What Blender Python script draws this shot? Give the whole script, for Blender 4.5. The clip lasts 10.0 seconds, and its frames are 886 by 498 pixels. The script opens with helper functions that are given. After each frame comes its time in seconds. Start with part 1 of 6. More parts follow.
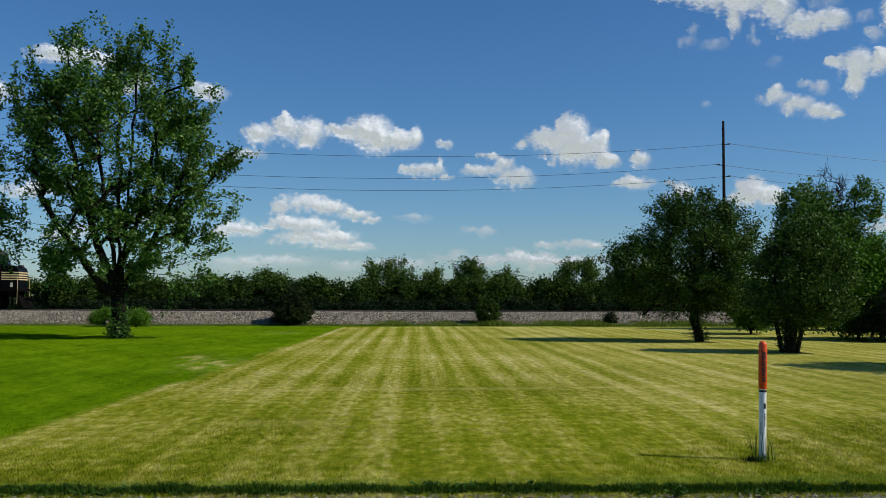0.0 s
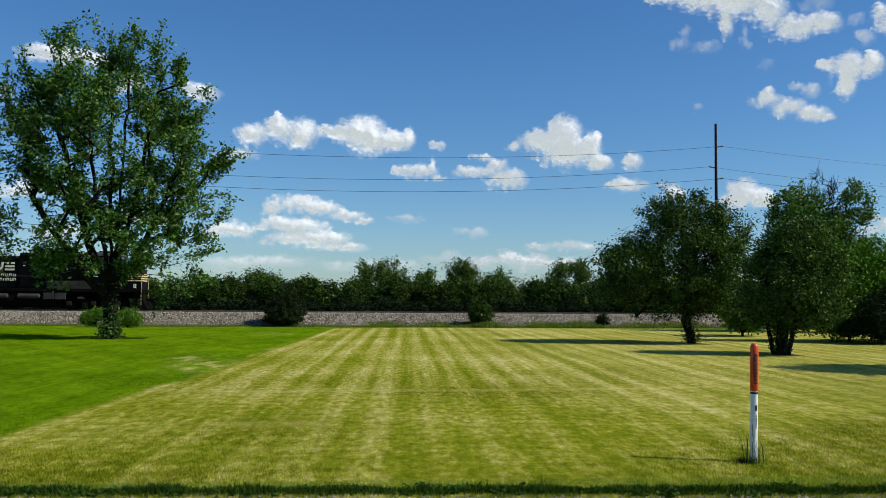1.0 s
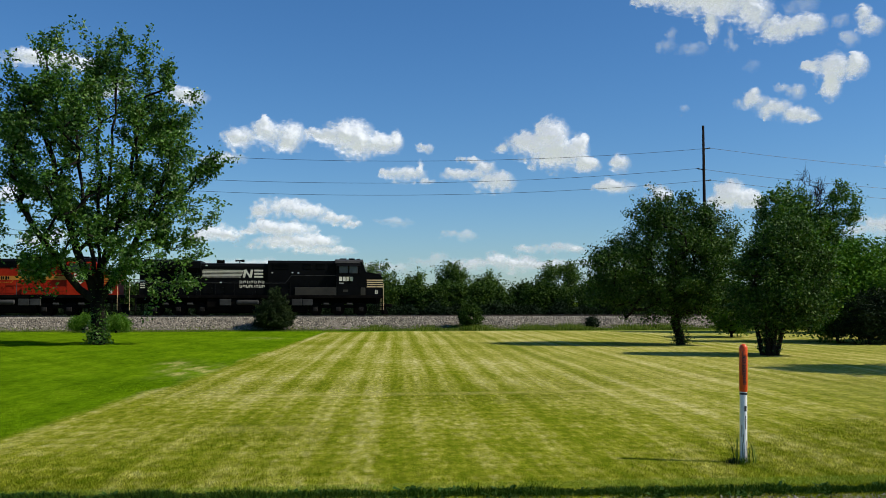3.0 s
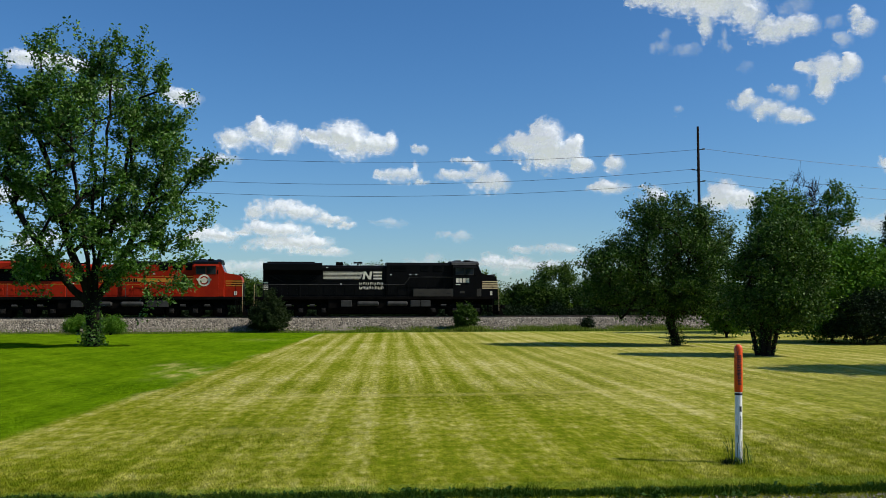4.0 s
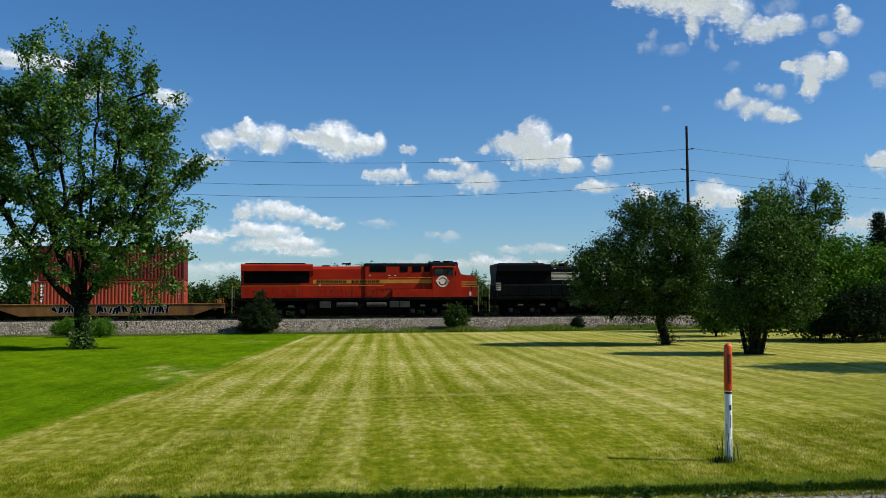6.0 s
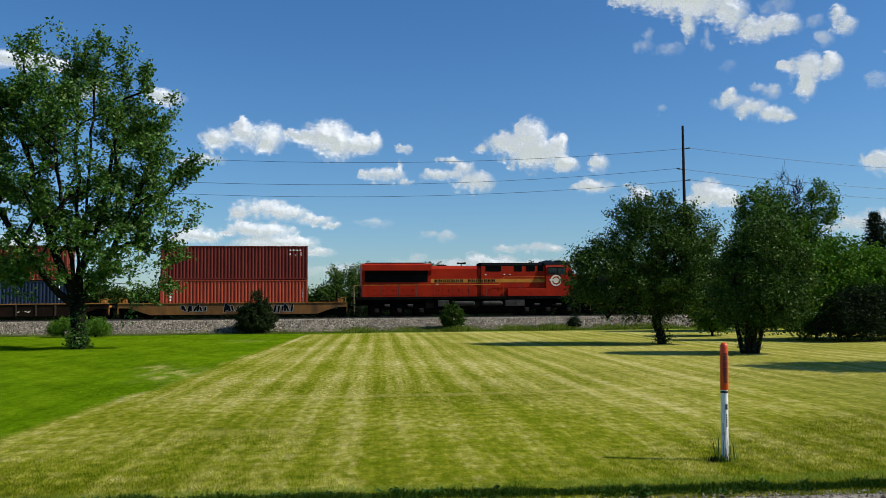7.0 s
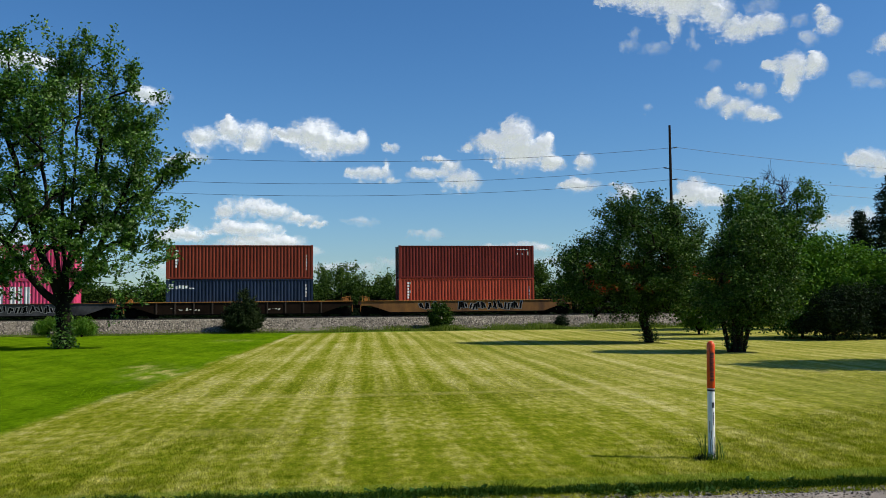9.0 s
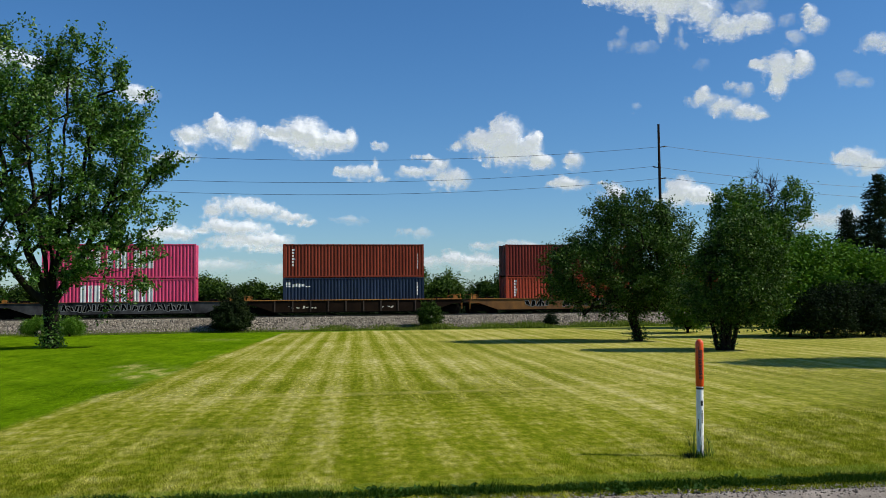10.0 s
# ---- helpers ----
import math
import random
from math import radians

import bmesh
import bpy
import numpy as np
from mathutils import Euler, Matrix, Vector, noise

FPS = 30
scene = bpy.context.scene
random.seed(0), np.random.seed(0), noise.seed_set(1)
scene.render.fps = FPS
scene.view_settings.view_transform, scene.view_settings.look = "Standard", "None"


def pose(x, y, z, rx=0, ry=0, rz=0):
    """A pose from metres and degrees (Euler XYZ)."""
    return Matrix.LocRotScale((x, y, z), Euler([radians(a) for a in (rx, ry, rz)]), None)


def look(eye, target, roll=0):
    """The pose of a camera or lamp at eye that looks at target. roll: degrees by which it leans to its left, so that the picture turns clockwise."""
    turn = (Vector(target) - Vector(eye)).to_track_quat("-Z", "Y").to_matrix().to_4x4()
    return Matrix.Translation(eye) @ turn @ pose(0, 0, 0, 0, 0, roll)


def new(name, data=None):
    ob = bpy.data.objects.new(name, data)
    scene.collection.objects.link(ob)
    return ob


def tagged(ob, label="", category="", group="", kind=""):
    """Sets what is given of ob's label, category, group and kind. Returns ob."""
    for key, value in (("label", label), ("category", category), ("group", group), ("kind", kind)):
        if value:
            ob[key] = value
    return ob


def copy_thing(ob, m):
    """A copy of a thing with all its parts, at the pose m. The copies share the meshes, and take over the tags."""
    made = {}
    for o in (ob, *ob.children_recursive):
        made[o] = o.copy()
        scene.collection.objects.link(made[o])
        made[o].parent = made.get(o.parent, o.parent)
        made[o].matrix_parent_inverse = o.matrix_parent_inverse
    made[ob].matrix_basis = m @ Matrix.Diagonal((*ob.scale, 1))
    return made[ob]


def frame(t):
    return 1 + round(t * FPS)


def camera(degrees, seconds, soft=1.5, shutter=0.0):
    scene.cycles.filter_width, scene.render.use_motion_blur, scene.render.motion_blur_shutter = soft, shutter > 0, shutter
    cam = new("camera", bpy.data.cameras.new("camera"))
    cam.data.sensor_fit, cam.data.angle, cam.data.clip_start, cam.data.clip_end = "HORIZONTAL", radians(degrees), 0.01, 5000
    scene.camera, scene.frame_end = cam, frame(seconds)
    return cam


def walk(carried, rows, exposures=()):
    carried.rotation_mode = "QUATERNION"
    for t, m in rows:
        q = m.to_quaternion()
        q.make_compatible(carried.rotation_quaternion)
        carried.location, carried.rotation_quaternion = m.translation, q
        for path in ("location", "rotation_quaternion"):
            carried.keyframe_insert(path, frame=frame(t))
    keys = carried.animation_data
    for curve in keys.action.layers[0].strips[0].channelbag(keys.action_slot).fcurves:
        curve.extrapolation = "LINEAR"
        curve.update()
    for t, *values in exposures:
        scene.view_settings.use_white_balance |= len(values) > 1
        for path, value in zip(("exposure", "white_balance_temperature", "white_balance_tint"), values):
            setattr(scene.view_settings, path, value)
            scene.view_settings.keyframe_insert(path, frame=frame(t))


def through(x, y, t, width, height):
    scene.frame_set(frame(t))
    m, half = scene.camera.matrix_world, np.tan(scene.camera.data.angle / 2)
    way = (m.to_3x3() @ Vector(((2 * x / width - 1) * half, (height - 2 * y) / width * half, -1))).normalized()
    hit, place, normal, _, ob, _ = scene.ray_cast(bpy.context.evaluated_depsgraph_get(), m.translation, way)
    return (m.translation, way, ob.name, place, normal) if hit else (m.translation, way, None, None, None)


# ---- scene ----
cam = camera(52.210, 10.0, soft=0.6)
walk(cam, [
    (0, pose(0, 0, 2.4, 93.020, -0.291, -6.771)),
    (0.5, pose(0, 0, 2.4, 93.083, -0.383, -7.011)),
    (1, pose(0, 0, 2.4, 93.104, -0.456, -7.241)),
    (1.5, pose(0, 0, 2.4, 93.149, -0.406, -7.415)),
    (2, pose(0, 0, 2.4, 93.219, -0.311, -7.586)),
    (2.5, pose(0, 0, 2.4, 93.259, -0.146, -7.745)),
    (4, pose(0, 0, 2.4, 93.379, 0.073, -8.185)),
    (4.5, pose(0, 0, 2.4, 93.360, 0.159, -8.337)),
    (5, pose(0, 0, 2.4, 93.416, 0.183, -8.456)),
    (5.5, pose(0, 0, 2.4, 93.421, 0.298, -8.651)),
    (7, pose(0, 0, 2.4, 93.379, 0.422, -9.022)),
    (7.5, pose(0, 0, 2.4, 93.347, 0.392, -9.194)),
    (8, pose(0, 0, 2.4, 93.341, 0.352, -9.402)),
    (8.5, pose(0, 0, 2.4, 93.316, 0.427, -9.597)),
    (9, pose(0, 0, 2.4, 93.317, 0.502, -9.794)),
    (9.5, pose(0, 0, 2.4, 93.304, 0.528, -10.142)),
    (10, pose(0, 0, 2.4, 93.234, 0.574, -10.454)),
], exposures=[(0, -0.25), (0.6, 0.0), (10, 0.0)])

# ---- light ----
SUN_EL, SUN_AZ = 43.0, 107.0        # degrees; azimuth clockwise from +y
world = bpy.data.worlds.new("sky")
scene.world = world
world.use_nodes = True
wn = world.node_tree
sky = wn.nodes.new("ShaderNodeTexSky")
sky.sky_type, sky.sun_disc = "NISHITA", False
sky.sun_elevation, sky.sun_rotation = radians(SUN_EL), radians(SUN_AZ)
sky.air_density, sky.dust_density, sky.ozone_density = 1.0, 0.35, 3.0
hue = wn.nodes.new("ShaderNodeHueSaturation")
hue.inputs["Saturation"].default_value = 1.12
clear = wn.nodes.new("ShaderNodeMix")
clear.data_type, clear.blend_type = "RGBA", "MULTIPLY"
clear.inputs[0].default_value = 1.0
clear.inputs[7].default_value = (0.755, 0.94, 1.14, 1)      # clear, dry air
wn.links.new(sky.outputs[0], clear.inputs[6])
wn.links.new(clear.outputs[2], hue.inputs["Color"])
wn.links.new(hue.outputs[0], wn.nodes["Background"].inputs[0])
wn.nodes["Background"].inputs[1].default_value = 0.096
sun = new("sun", bpy.data.lights.new("sun", "SUN"))
sun.data.energy, sun.data.angle, sun.data.color = 5.0, radians(0.53), (1.0, 0.95, 0.86)
SUN_DIR = Vector((math.sin(radians(SUN_AZ)) * math.cos(radians(SUN_EL)), math.cos(radians(SUN_AZ)) * math.cos(radians(SUN_EL)), math.sin(radians(SUN_EL))))
sun.matrix_world = look(SUN_DIR * 100, (0, 0, 0))


# ---- materials ----
def nodes_of(name):
    m = bpy.data.materials.new(name)
    m.use_nodes = True
    return m, m.node_tree.nodes, m.node_tree.links, m.node_tree.nodes["Principled BSDF"]


def noise_at(n, l, scale, detail=4.0, stretch=(1, 1, 1), turn=0.0, rough=0.55):
    co = n.new("ShaderNodeTexCoord")
    mp = n.new("ShaderNodeMapping")
    mp.vector_type = "TEXTURE"
    mp.inputs["Scale"].default_value = stretch
    mp.inputs["Rotation"].default_value = (0, 0, turn)
    tx = n.new("ShaderNodeTexNoise")
    tx.inputs["Scale"].default_value, tx.inputs["Detail"].default_value, tx.inputs["Roughness"].default_value = scale, detail, rough
    l.new(co.outputs["Object"], mp.inputs[0])
    l.new(mp.outputs[0], tx.inputs["Vector"])
    return tx.outputs["Fac"]


def ramp(n, l, fac, stops):
    r = n.new("ShaderNodeValToRGB")
    while len(r.color_ramp.elements) < len(stops):
        r.color_ramp.elements.new(0.5)
    for e, (p, c) in zip(r.color_ramp.elements, stops):
        e.position, e.color = p, (*c, 1)
    l.new(fac, r.inputs[0])
    return r.outputs[0]


def mixed(n, l, a, b, fac, mode="MIX"):
    m = n.new("ShaderNodeMix")
    m.data_type, m.blend_type = "RGBA", mode
    for sock, v in ((m.inputs[0], fac), (m.inputs[6], a), (m.inputs[7], b)):
        if isinstance(v, (int, float)):
            sock.default_value = v
        elif isinstance(v, tuple):
            sock.default_value = (*v, 1)
        else:
            l.new(v, sock)
    return m.outputs[2]


def bumped(n, l, bsdf, height, strength=0.4, dist=0.02):
    b = n.new("ShaderNodeBump")
    b.inputs["Strength"].default_value, b.inputs["Distance"].default_value = strength, dist
    l.new(height, b.inputs["Height"])
    l.new(b.outputs[0], bsdf.inputs["Normal"])


def grainy(name, dark, light, scale=3.0, rough=0.6, metal=0.0, fine=40.0, bump=0.15, dist=0.01, stretch=(1, 1, 1), spec=0.4):
    """A surface with broad stains and fine grain between two colours."""
    m, n, l, b = nodes_of(name)
    broad = noise_at(n, l, scale, 5, stretch)
    small = noise_at(n, l, fine, 3, stretch)
    c = ramp(n, l, broad, [(0.3, dark), (0.7, light)])
    c = mixed(n, l, c, ramp(n, l, small, [(0.3, (0.7, 0.7, 0.7)), (0.7, (1.15, 1.15, 1.15))]), 0.6, "MULTIPLY")
    l.new(c, b.inputs["Base Color"])
    b.inputs["Roughness"].default_value, b.inputs["Metallic"].default_value = rough, metal
    b.inputs["Specular IOR Level"].default_value = spec
    if bump:
        bumped(n, l, b, small, bump, dist)
    return m


def leafy(name, stops, through=0.17, rough=0.55, spec=0.06):
    """Leaves: colour by leaf, some light passes through."""
    m, n, l, b = nodes_of(name)
    g = n.new("ShaderNodeNewGeometry")
    c = ramp(n, l, g.outputs["Random Per Island"], stops)
    patch = noise_at(n, l, 0.6, 3)
    c = mixed(n, l, c, ramp(n, l, patch, [(0.35, (0.75, 0.8, 0.75)), (0.65, (1.1, 1.1, 1.0))]), 1.0, "MULTIPLY")
    l.new(c, b.inputs["Base Color"])
    b.inputs["Roughness"].default_value, b.inputs["Specular IOR Level"].default_value = rough, spec
    t = n.new("ShaderNodeBsdfTranslucent")
    l.new(mixed(n, l, c, (1.0, 1.1, 0.35), 1.0, "MULTIPLY"), t.inputs[0])
    mx = n.new("ShaderNodeMixShader")
    mx.inputs[0].default_value = through
    l.new(b.outputs[0], mx.inputs[1])
    l.new(t.outputs[0], mx.inputs[2])
    l.new(mx.outputs[0], n["Material Output"].inputs[0])
    return m


def plain(name, colour, rough=0.5, metal=0.0):
    m, n, l, b = nodes_of(name)
    c = mixed(n, l, colour, ramp(n, l, noise_at(n, l, 8, 4), [(0.3, (0.8, 0.8, 0.8)), (0.7, (1.1, 1.1, 1.1))]), 1.0, "MULTIPLY")
    l.new(c, b.inputs["Base Color"])
    b.inputs["Roughness"].default_value, b.inputs["Metallic"].default_value = rough, metal
    return m


def lawn_material(name="lawn", blade=False):
    """Lush lawn and dry mown strip on one sheet; the strip's outline is a layer of the mesh."""
    m, n, l, b = nodes_of(name)
    turn = radians(-5.0)
    at = n.new("ShaderNodeAttribute")
    at.attribute_name = "mown"
    at2 = n.new("ShaderNodeAttribute")
    at2.attribute_name = "headland"
    along = noise_at(n, l, 1.0, 4, (0.8, 45, 1), turn, 0.72)
    across = noise_at(n, l, 1.0, 4, (3.2, 0.42, 1), 0.0, 0.6)
    straw = noise_at(n, l, 1.0, 5, (0.17, 0.45, 0.3), turn, 0.68)
    broad = noise_at(n, l, 0.16, 4)
    mid = noise_at(n, l, 1.1, 5, (0.8, 3.2, 1), turn)
    fine = noise_at(n, l, 26.0, 4)
    co = n.new("ShaderNodeTexCoord")
    mp = n.new("ShaderNodeMapping")
    mp.vector_type = "TEXTURE"
    mp.inputs["Rotation"].default_value = (0, 0, turn)
    wave = n.new("ShaderNodeTexWave")
    wave.inputs["Scale"].default_value = 0.31
    wave.inputs["Distortion"].default_value, wave.inputs["Detail"].default_value, wave.inputs["Detail Scale"].default_value = 1.3, 2.0, 0.3
    l.new(co.outputs["Object"], mp.inputs[0])
    l.new(mp.outputs[0], wave.inputs["Vector"])
    along = mixed(n, l, along, wave.outputs["Fac"], 0.14)
    both_ways = mixed(n, l, along, across, 0.30)
    stripes = mixed(n, l, mixed(n, l, along, both_ways, at2.outputs["Fac"]), (0.5, 0.5, 0.5), 0.10)
    s = n.new("ShaderNodeMath"); s.operation = "MULTIPLY_ADD"
    s.inputs[1].default_value, s.inputs[2].default_value = 0.78, -0.39
    l.new(straw, s.inputs[0])
    s2 = n.new("ShaderNodeMath"); s2.operation = "ADD"
    l.new(s.outputs[0], s2.inputs[0]); l.new(stripes, s2.inputs[1])
    s3 = n.new("ShaderNodeMath"); s3.operation = "MULTIPLY_ADD"
    s3.inputs[1].default_value, s3.inputs[2].default_value = 0.55, -0.275
    l.new(broad, s3.inputs[0])
    s4 = n.new("ShaderNodeMath"); s4.operation = "ADD"
    l.new(s2.outputs[0], s4.inputs[0]); l.new(s3.outputs[0], s4.inputs[1])
    s5 = n.new("ShaderNodeMath")
    s5.operation = "MULTIPLY_ADD"
    s5.inputs[1].default_value = -0.05
    l.new(at2.outputs["Fac"], s5.inputs[0])
    l.new(s4.outputs[0], s5.inputs[2])
    s6 = n.new("ShaderNodeMath")
    s6.operation = "ADD"
    s6.inputs[1].default_value = 0.02
    l.new(s5.outputs[0], s6.inputs[0])
    dry = ramp(n, l, s6.outputs[0], [(0.30, (0.130, 0.165, 0.007)), (0.45, (0.218, 0.232, 0.018)), (0.57, (0.335, 0.318, 0.062)), (0.78, (0.56, 0.49, 0.21))])
    lush = ramp(n, l, mid, [(0.3, (0.080, 0.150, 0.003)), (0.55, (0.115, 0.200, 0.004)), (0.8, (0.165, 0.25, 0.009))])
    lush = mixed(n, l, lush, ramp(n, l, noise_at(n, l, 1.0, 3, (1.1, 14, 1), radians(28.0)), [(0.35, (0.82, 0.84, 0.8)), (0.65, (1.14, 1.12, 1.1))]), 0.8, "MULTIPLY")
    lush = mixed(n, l, lush, ramp(n, l, broad, [(0.35, (0.8, 0.86, 0.8)), (0.65, (1.16, 1.12, 1.1))]), 0.8, "MULTIPLY")
    c = mixed(n, l, lush, dry, at.outputs["Fac"])
    tufts = noise_at(n, l, 4.2, 5, (0.9, 1.7, 1), turn, 0.68)
    c = mixed(n, l, c, ramp(n, l, tufts, [(0.32, (0.45, 0.5, 0.42)), (0.5, (1.0, 1.0, 1.0)), (0.68, (1.45, 1.4, 1.4))]), 0.6, "MULTIPLY")
    if blade:
        g = n.new("ShaderNodeNewGeometry")
        c = mixed(n, l, c, ramp(n, l, g.outputs["Random Per Island"], [(0.0, (0.78, 0.84, 0.70)), (0.6, (1.30, 1.34, 1.2)), (1.0, (2.1, 2.0, 1.8))]), 1.0, "MULTIPLY")
    else:
        c = mixed(n, l, c, ramp(n, l, fine, [(0.3, (0.55, 0.58, 0.5)), (0.7, (1.25, 1.25, 1.2))]), 0.55, "MULTIPLY")
    bare = n.new("ShaderNodeAttribute")
    bare.attribute_name = "bare"
    clumps = ramp(n, l, noise_at(n, l, 4.5, 5, (0.7, 1.6, 1), 0.0, 0.7), [(0.42, (0.25,) * 3), (0.58, (1.0,) * 3)])
    c = mixed(n, l, c, (0.60, 0.50, 0.17), mixed(n, l, bare.outputs["Fac"], clumps, 1.0, "MULTIPLY"))
    l.new(c, b.inputs["Base Color"])
    b.inputs["Roughness"].default_value, b.inputs["Specular IOR Level"].default_value = 0.9, 0.0
    if not blade:
        bumped(n, l, b, fine, 0.9, 0.05)
        return m
    t = n.new("ShaderNodeBsdfTranslucent")
    l.new(c, t.inputs[0])
    mx = n.new("ShaderNodeMixShader")
    mx.inputs[0].default_value = 0.4
    l.new(b.outputs[0], mx.inputs[1])
    l.new(t.outputs[0], mx.inputs[2])
    l.new(mx.outputs[0], n["Material Output"].inputs[0])
    return m


def cloud_material():
    """White vapour that thins out at its rim; light scattered within it is a faint glow."""
    m, n, l, b = nodes_of("cloud_vapour")
    b.inputs["Base Color"].default_value = (0.33, 0.34, 0.355, 1)
    b.inputs["Roughness"].default_value, b.inputs["Specular IOR Level"].default_value = 1.0, 0.0
    b.inputs["Emission Color"].default_value = (0.92, 0.96, 1.0, 1)
    b.inputs["Emission Strength"].default_value = 0.56
    at = n.new("ShaderNodeAttribute")
    at.attribute_name = "vapour"
    fine = noise_at(n, l, 0.09, 6, rough=0.6)
    s = n.new("ShaderNodeMath")
    s.operation = "MULTIPLY_ADD"
    s.inputs[1].default_value, s.inputs[2].default_value = 0.46, -0.23
    l.new(fine, s.inputs[0])
    s2 = n.new("ShaderNodeMath")
    s2.operation = "ADD"
    l.new(s.outputs[0], s2.inputs[0])
    l.new(at.outputs["Fac"], s2.inputs[1])
    al = ramp(n, l, s2.outputs[0], [(0.04, (0.0,) * 3), (0.32, (0.10,) * 3), (0.58, (0.38,) * 3), (0.82, (0.80,) * 3), (1.0, (0.95,) * 3)])
    tr = n.new("ShaderNodeBsdfTransparent")
    m2 = n.new("ShaderNodeMixShader")
    l.new(al, m2.inputs[0])
    l.new(tr.outputs[0], m2.inputs[1])
    l.new(b.outputs[0], m2.inputs[2])
    l.new(m2.outputs[0], n["Material Output"].inputs[0])
    return m


LAWN = lawn_material()
CLOUD = cloud_material()
BARK = grainy("bark", (0.008, 0.0065, 0.005), (0.028, 0.023, 0.018), 2.0, 0.95, 0, 14, 0.7, 0.04, (1, 1, 4), 0.05)
MAPLE = leafy("maple_leaves", [(0.0, (0.030, 0.076, 0.012)), (0.5, (0.064, 0.145, 0.020)), (0.87, (0.125, 0.225, 0.038)), (1.0, (0.29, 0.36, 0.18))], 0.22, 0.45, 0.14)
APPLE = leafy("apple_leaves", [(0.0, (0.013, 0.038, 0.005)), (0.5, (0.036, 0.084, 0.011)), (0.87, (0.080, 0.145, 0.025)), (1.0, (0.20, 0.26, 0.11))], 0.17, 0.45, 0.1)
FRINGE = leafy("rough_grass_blades", [(0.0, (0.06, 0.11, 0.012)), (0.5, (0.14, 0.20, 0.025)), (1.0, (0.27, 0.29, 0.08))], 0.3)
BRIGHT = leafy("bright_leaves", [(0.0, (0.040, 0.100, 0.009)), (0.5, (0.075, 0.175, 0.014)), (1.0, (0.140, 0.245, 0.028))])
HEDGE = leafy("hedge_leaves", [(0.0, (0.012, 0.030, 0.005)), (0.5, (0.034, 0.070, 0.010)), (1.0, (0.085, 0.135, 0.024))], 0.2)
JUNIPER = leafy("juniper_sprays", [(0.0, (0.006, 0.014, 0.005)), (0.55, (0.018, 0.032, 0.010)), (1.0, (0.060, 0.080, 0.026))], 0.12)
YOUNG = leafy("young_tree_leaves", [(0.0, (0.024, 0.055, 0.008)), (0.5, (0.060, 0.115, 0.017)), (1.0, (0.140, 0.200, 0.045))], 0.2)
NEEDLE = leafy("needles", [(0.0, (0.0067, 0.0157, 0.0067)), (0.6, (0.0140, 0.0280, 0.0112)), (1.0, (0.0252, 0.0420, 0.0168))], 0.15)
WEED = leafy("weed_leaves", [(0.0, (0.012, 0.040, 0.006)), (0.6, (0.035, 0.085, 0.012)), (1.0, (0.13, 0.20, 0.035))], 0.2)
VERGE = leafy("verge_blades", [(0.0, (0.010, 0.030, 0.004)), (0.6, (0.030, 0.075, 0.008)), (1.0, (0.10, 0.16, 0.02))], 0.2, 0.6, 0.05)
LIP = leafy("edge_blades", [(0.0, (0.14, 0.22, 0.015)), (0.5, (0.30, 0.38, 0.045)), (1.0, (0.50, 0.54, 0.15))], 0.4, 0.6, 0.02)
LUSH = leafy("lush_blades", [(0.0, (0.05, 0.12, 0.01)), (0.6, (0.09, 0.20, 0.018)), (1.0, (0.18, 0.28, 0.05))], 0.3)
STONE = grainy("ballast_stone", (0.12, 0.10, 0.074), (0.25, 0.213, 0.162), 0.8, 0.9, 0, 7.0, 1.0, 0.12)
GRAVEL = grainy("shoulder_gravel", (0.17, 0.14, 0.105), (0.34, 0.29, 0.23), 1.5, 0.95, 0, 30, 0.9, 0.03)
ASPHALT = grainy("asphalt", (0.04, 0.04, 0.042), (0.075, 0.073, 0.07), 0.8, 0.9, 0, 60, 0.5, 0.01)
STEEL = grainy("rail_steel", (0.10, 0.075, 0.06), (0.20, 0.15, 0.12), 4, 0.5, 0.6, 40)
SHINE = grainy("worn_railhead", (0.35, 0.34, 0.33), (0.55, 0.54, 0.52), 4, 0.3, 0.9, 40, 0.0)
TIE = grainy("creosoted_wood", (0.03, 0.024, 0.018), (0.09, 0.07, 0.05), 3, 0.9, 0, 30, 0.5, 0.02)
POLEWOOD = grainy("weathered_pole", (0.008, 0.006, 0.005), (0.024, 0.017, 0.013), 1.5, 0.95, 0, 20, 0.4, 0.02, (1, 1, 5), 0.05)
WIRE = plain("wire", (0.03, 0.03, 0.035), 0.5, 0.6)
CERAMIC = plain("insulator", (0.12, 0.11, 0.11), 0.3)


# ---- mesh helpers ----
def part(name, bm, material, parent=None, label="", smooth=False):
    """Links a bmesh as one mesh object, under a thing where one is given."""
    me = bpy.data.meshes.new(name)
    bm.to_mesh(me)
    bm.free()
    for mat in (material if isinstance(material, (list, tuple)) else [material]):
        me.materials.append(mat)
    if smooth:
        me.polygons.foreach_set("use_smooth", [True] * len(me.polygons))
    ob = new(name, me)
    if parent:
        ob.parent = parent
    if label:
        ob["label"] = label
    return ob


def mesh_of(name, verts, faces, material, parent=None):
    me = bpy.data.meshes.new(name)
    verts = np.asarray(verts, dtype=np.float32)
    faces = np.asarray(faces, dtype=np.int32)
    k = faces.shape[1]
    me.vertices.add(len(verts))
    me.vertices.foreach_set("co", verts.ravel())
    me.loops.add(faces.size)
    me.loops.foreach_set("vertex_index", faces.ravel())
    me.polygons.add(len(faces))
    me.polygons.foreach_set("loop_start", np.arange(0, faces.size, k, dtype=np.int32))
    me.update(calc_edges=True)
    me.materials.append(material)
    ob = new(name, me)
    if parent:
        ob.parent = parent
    return ob


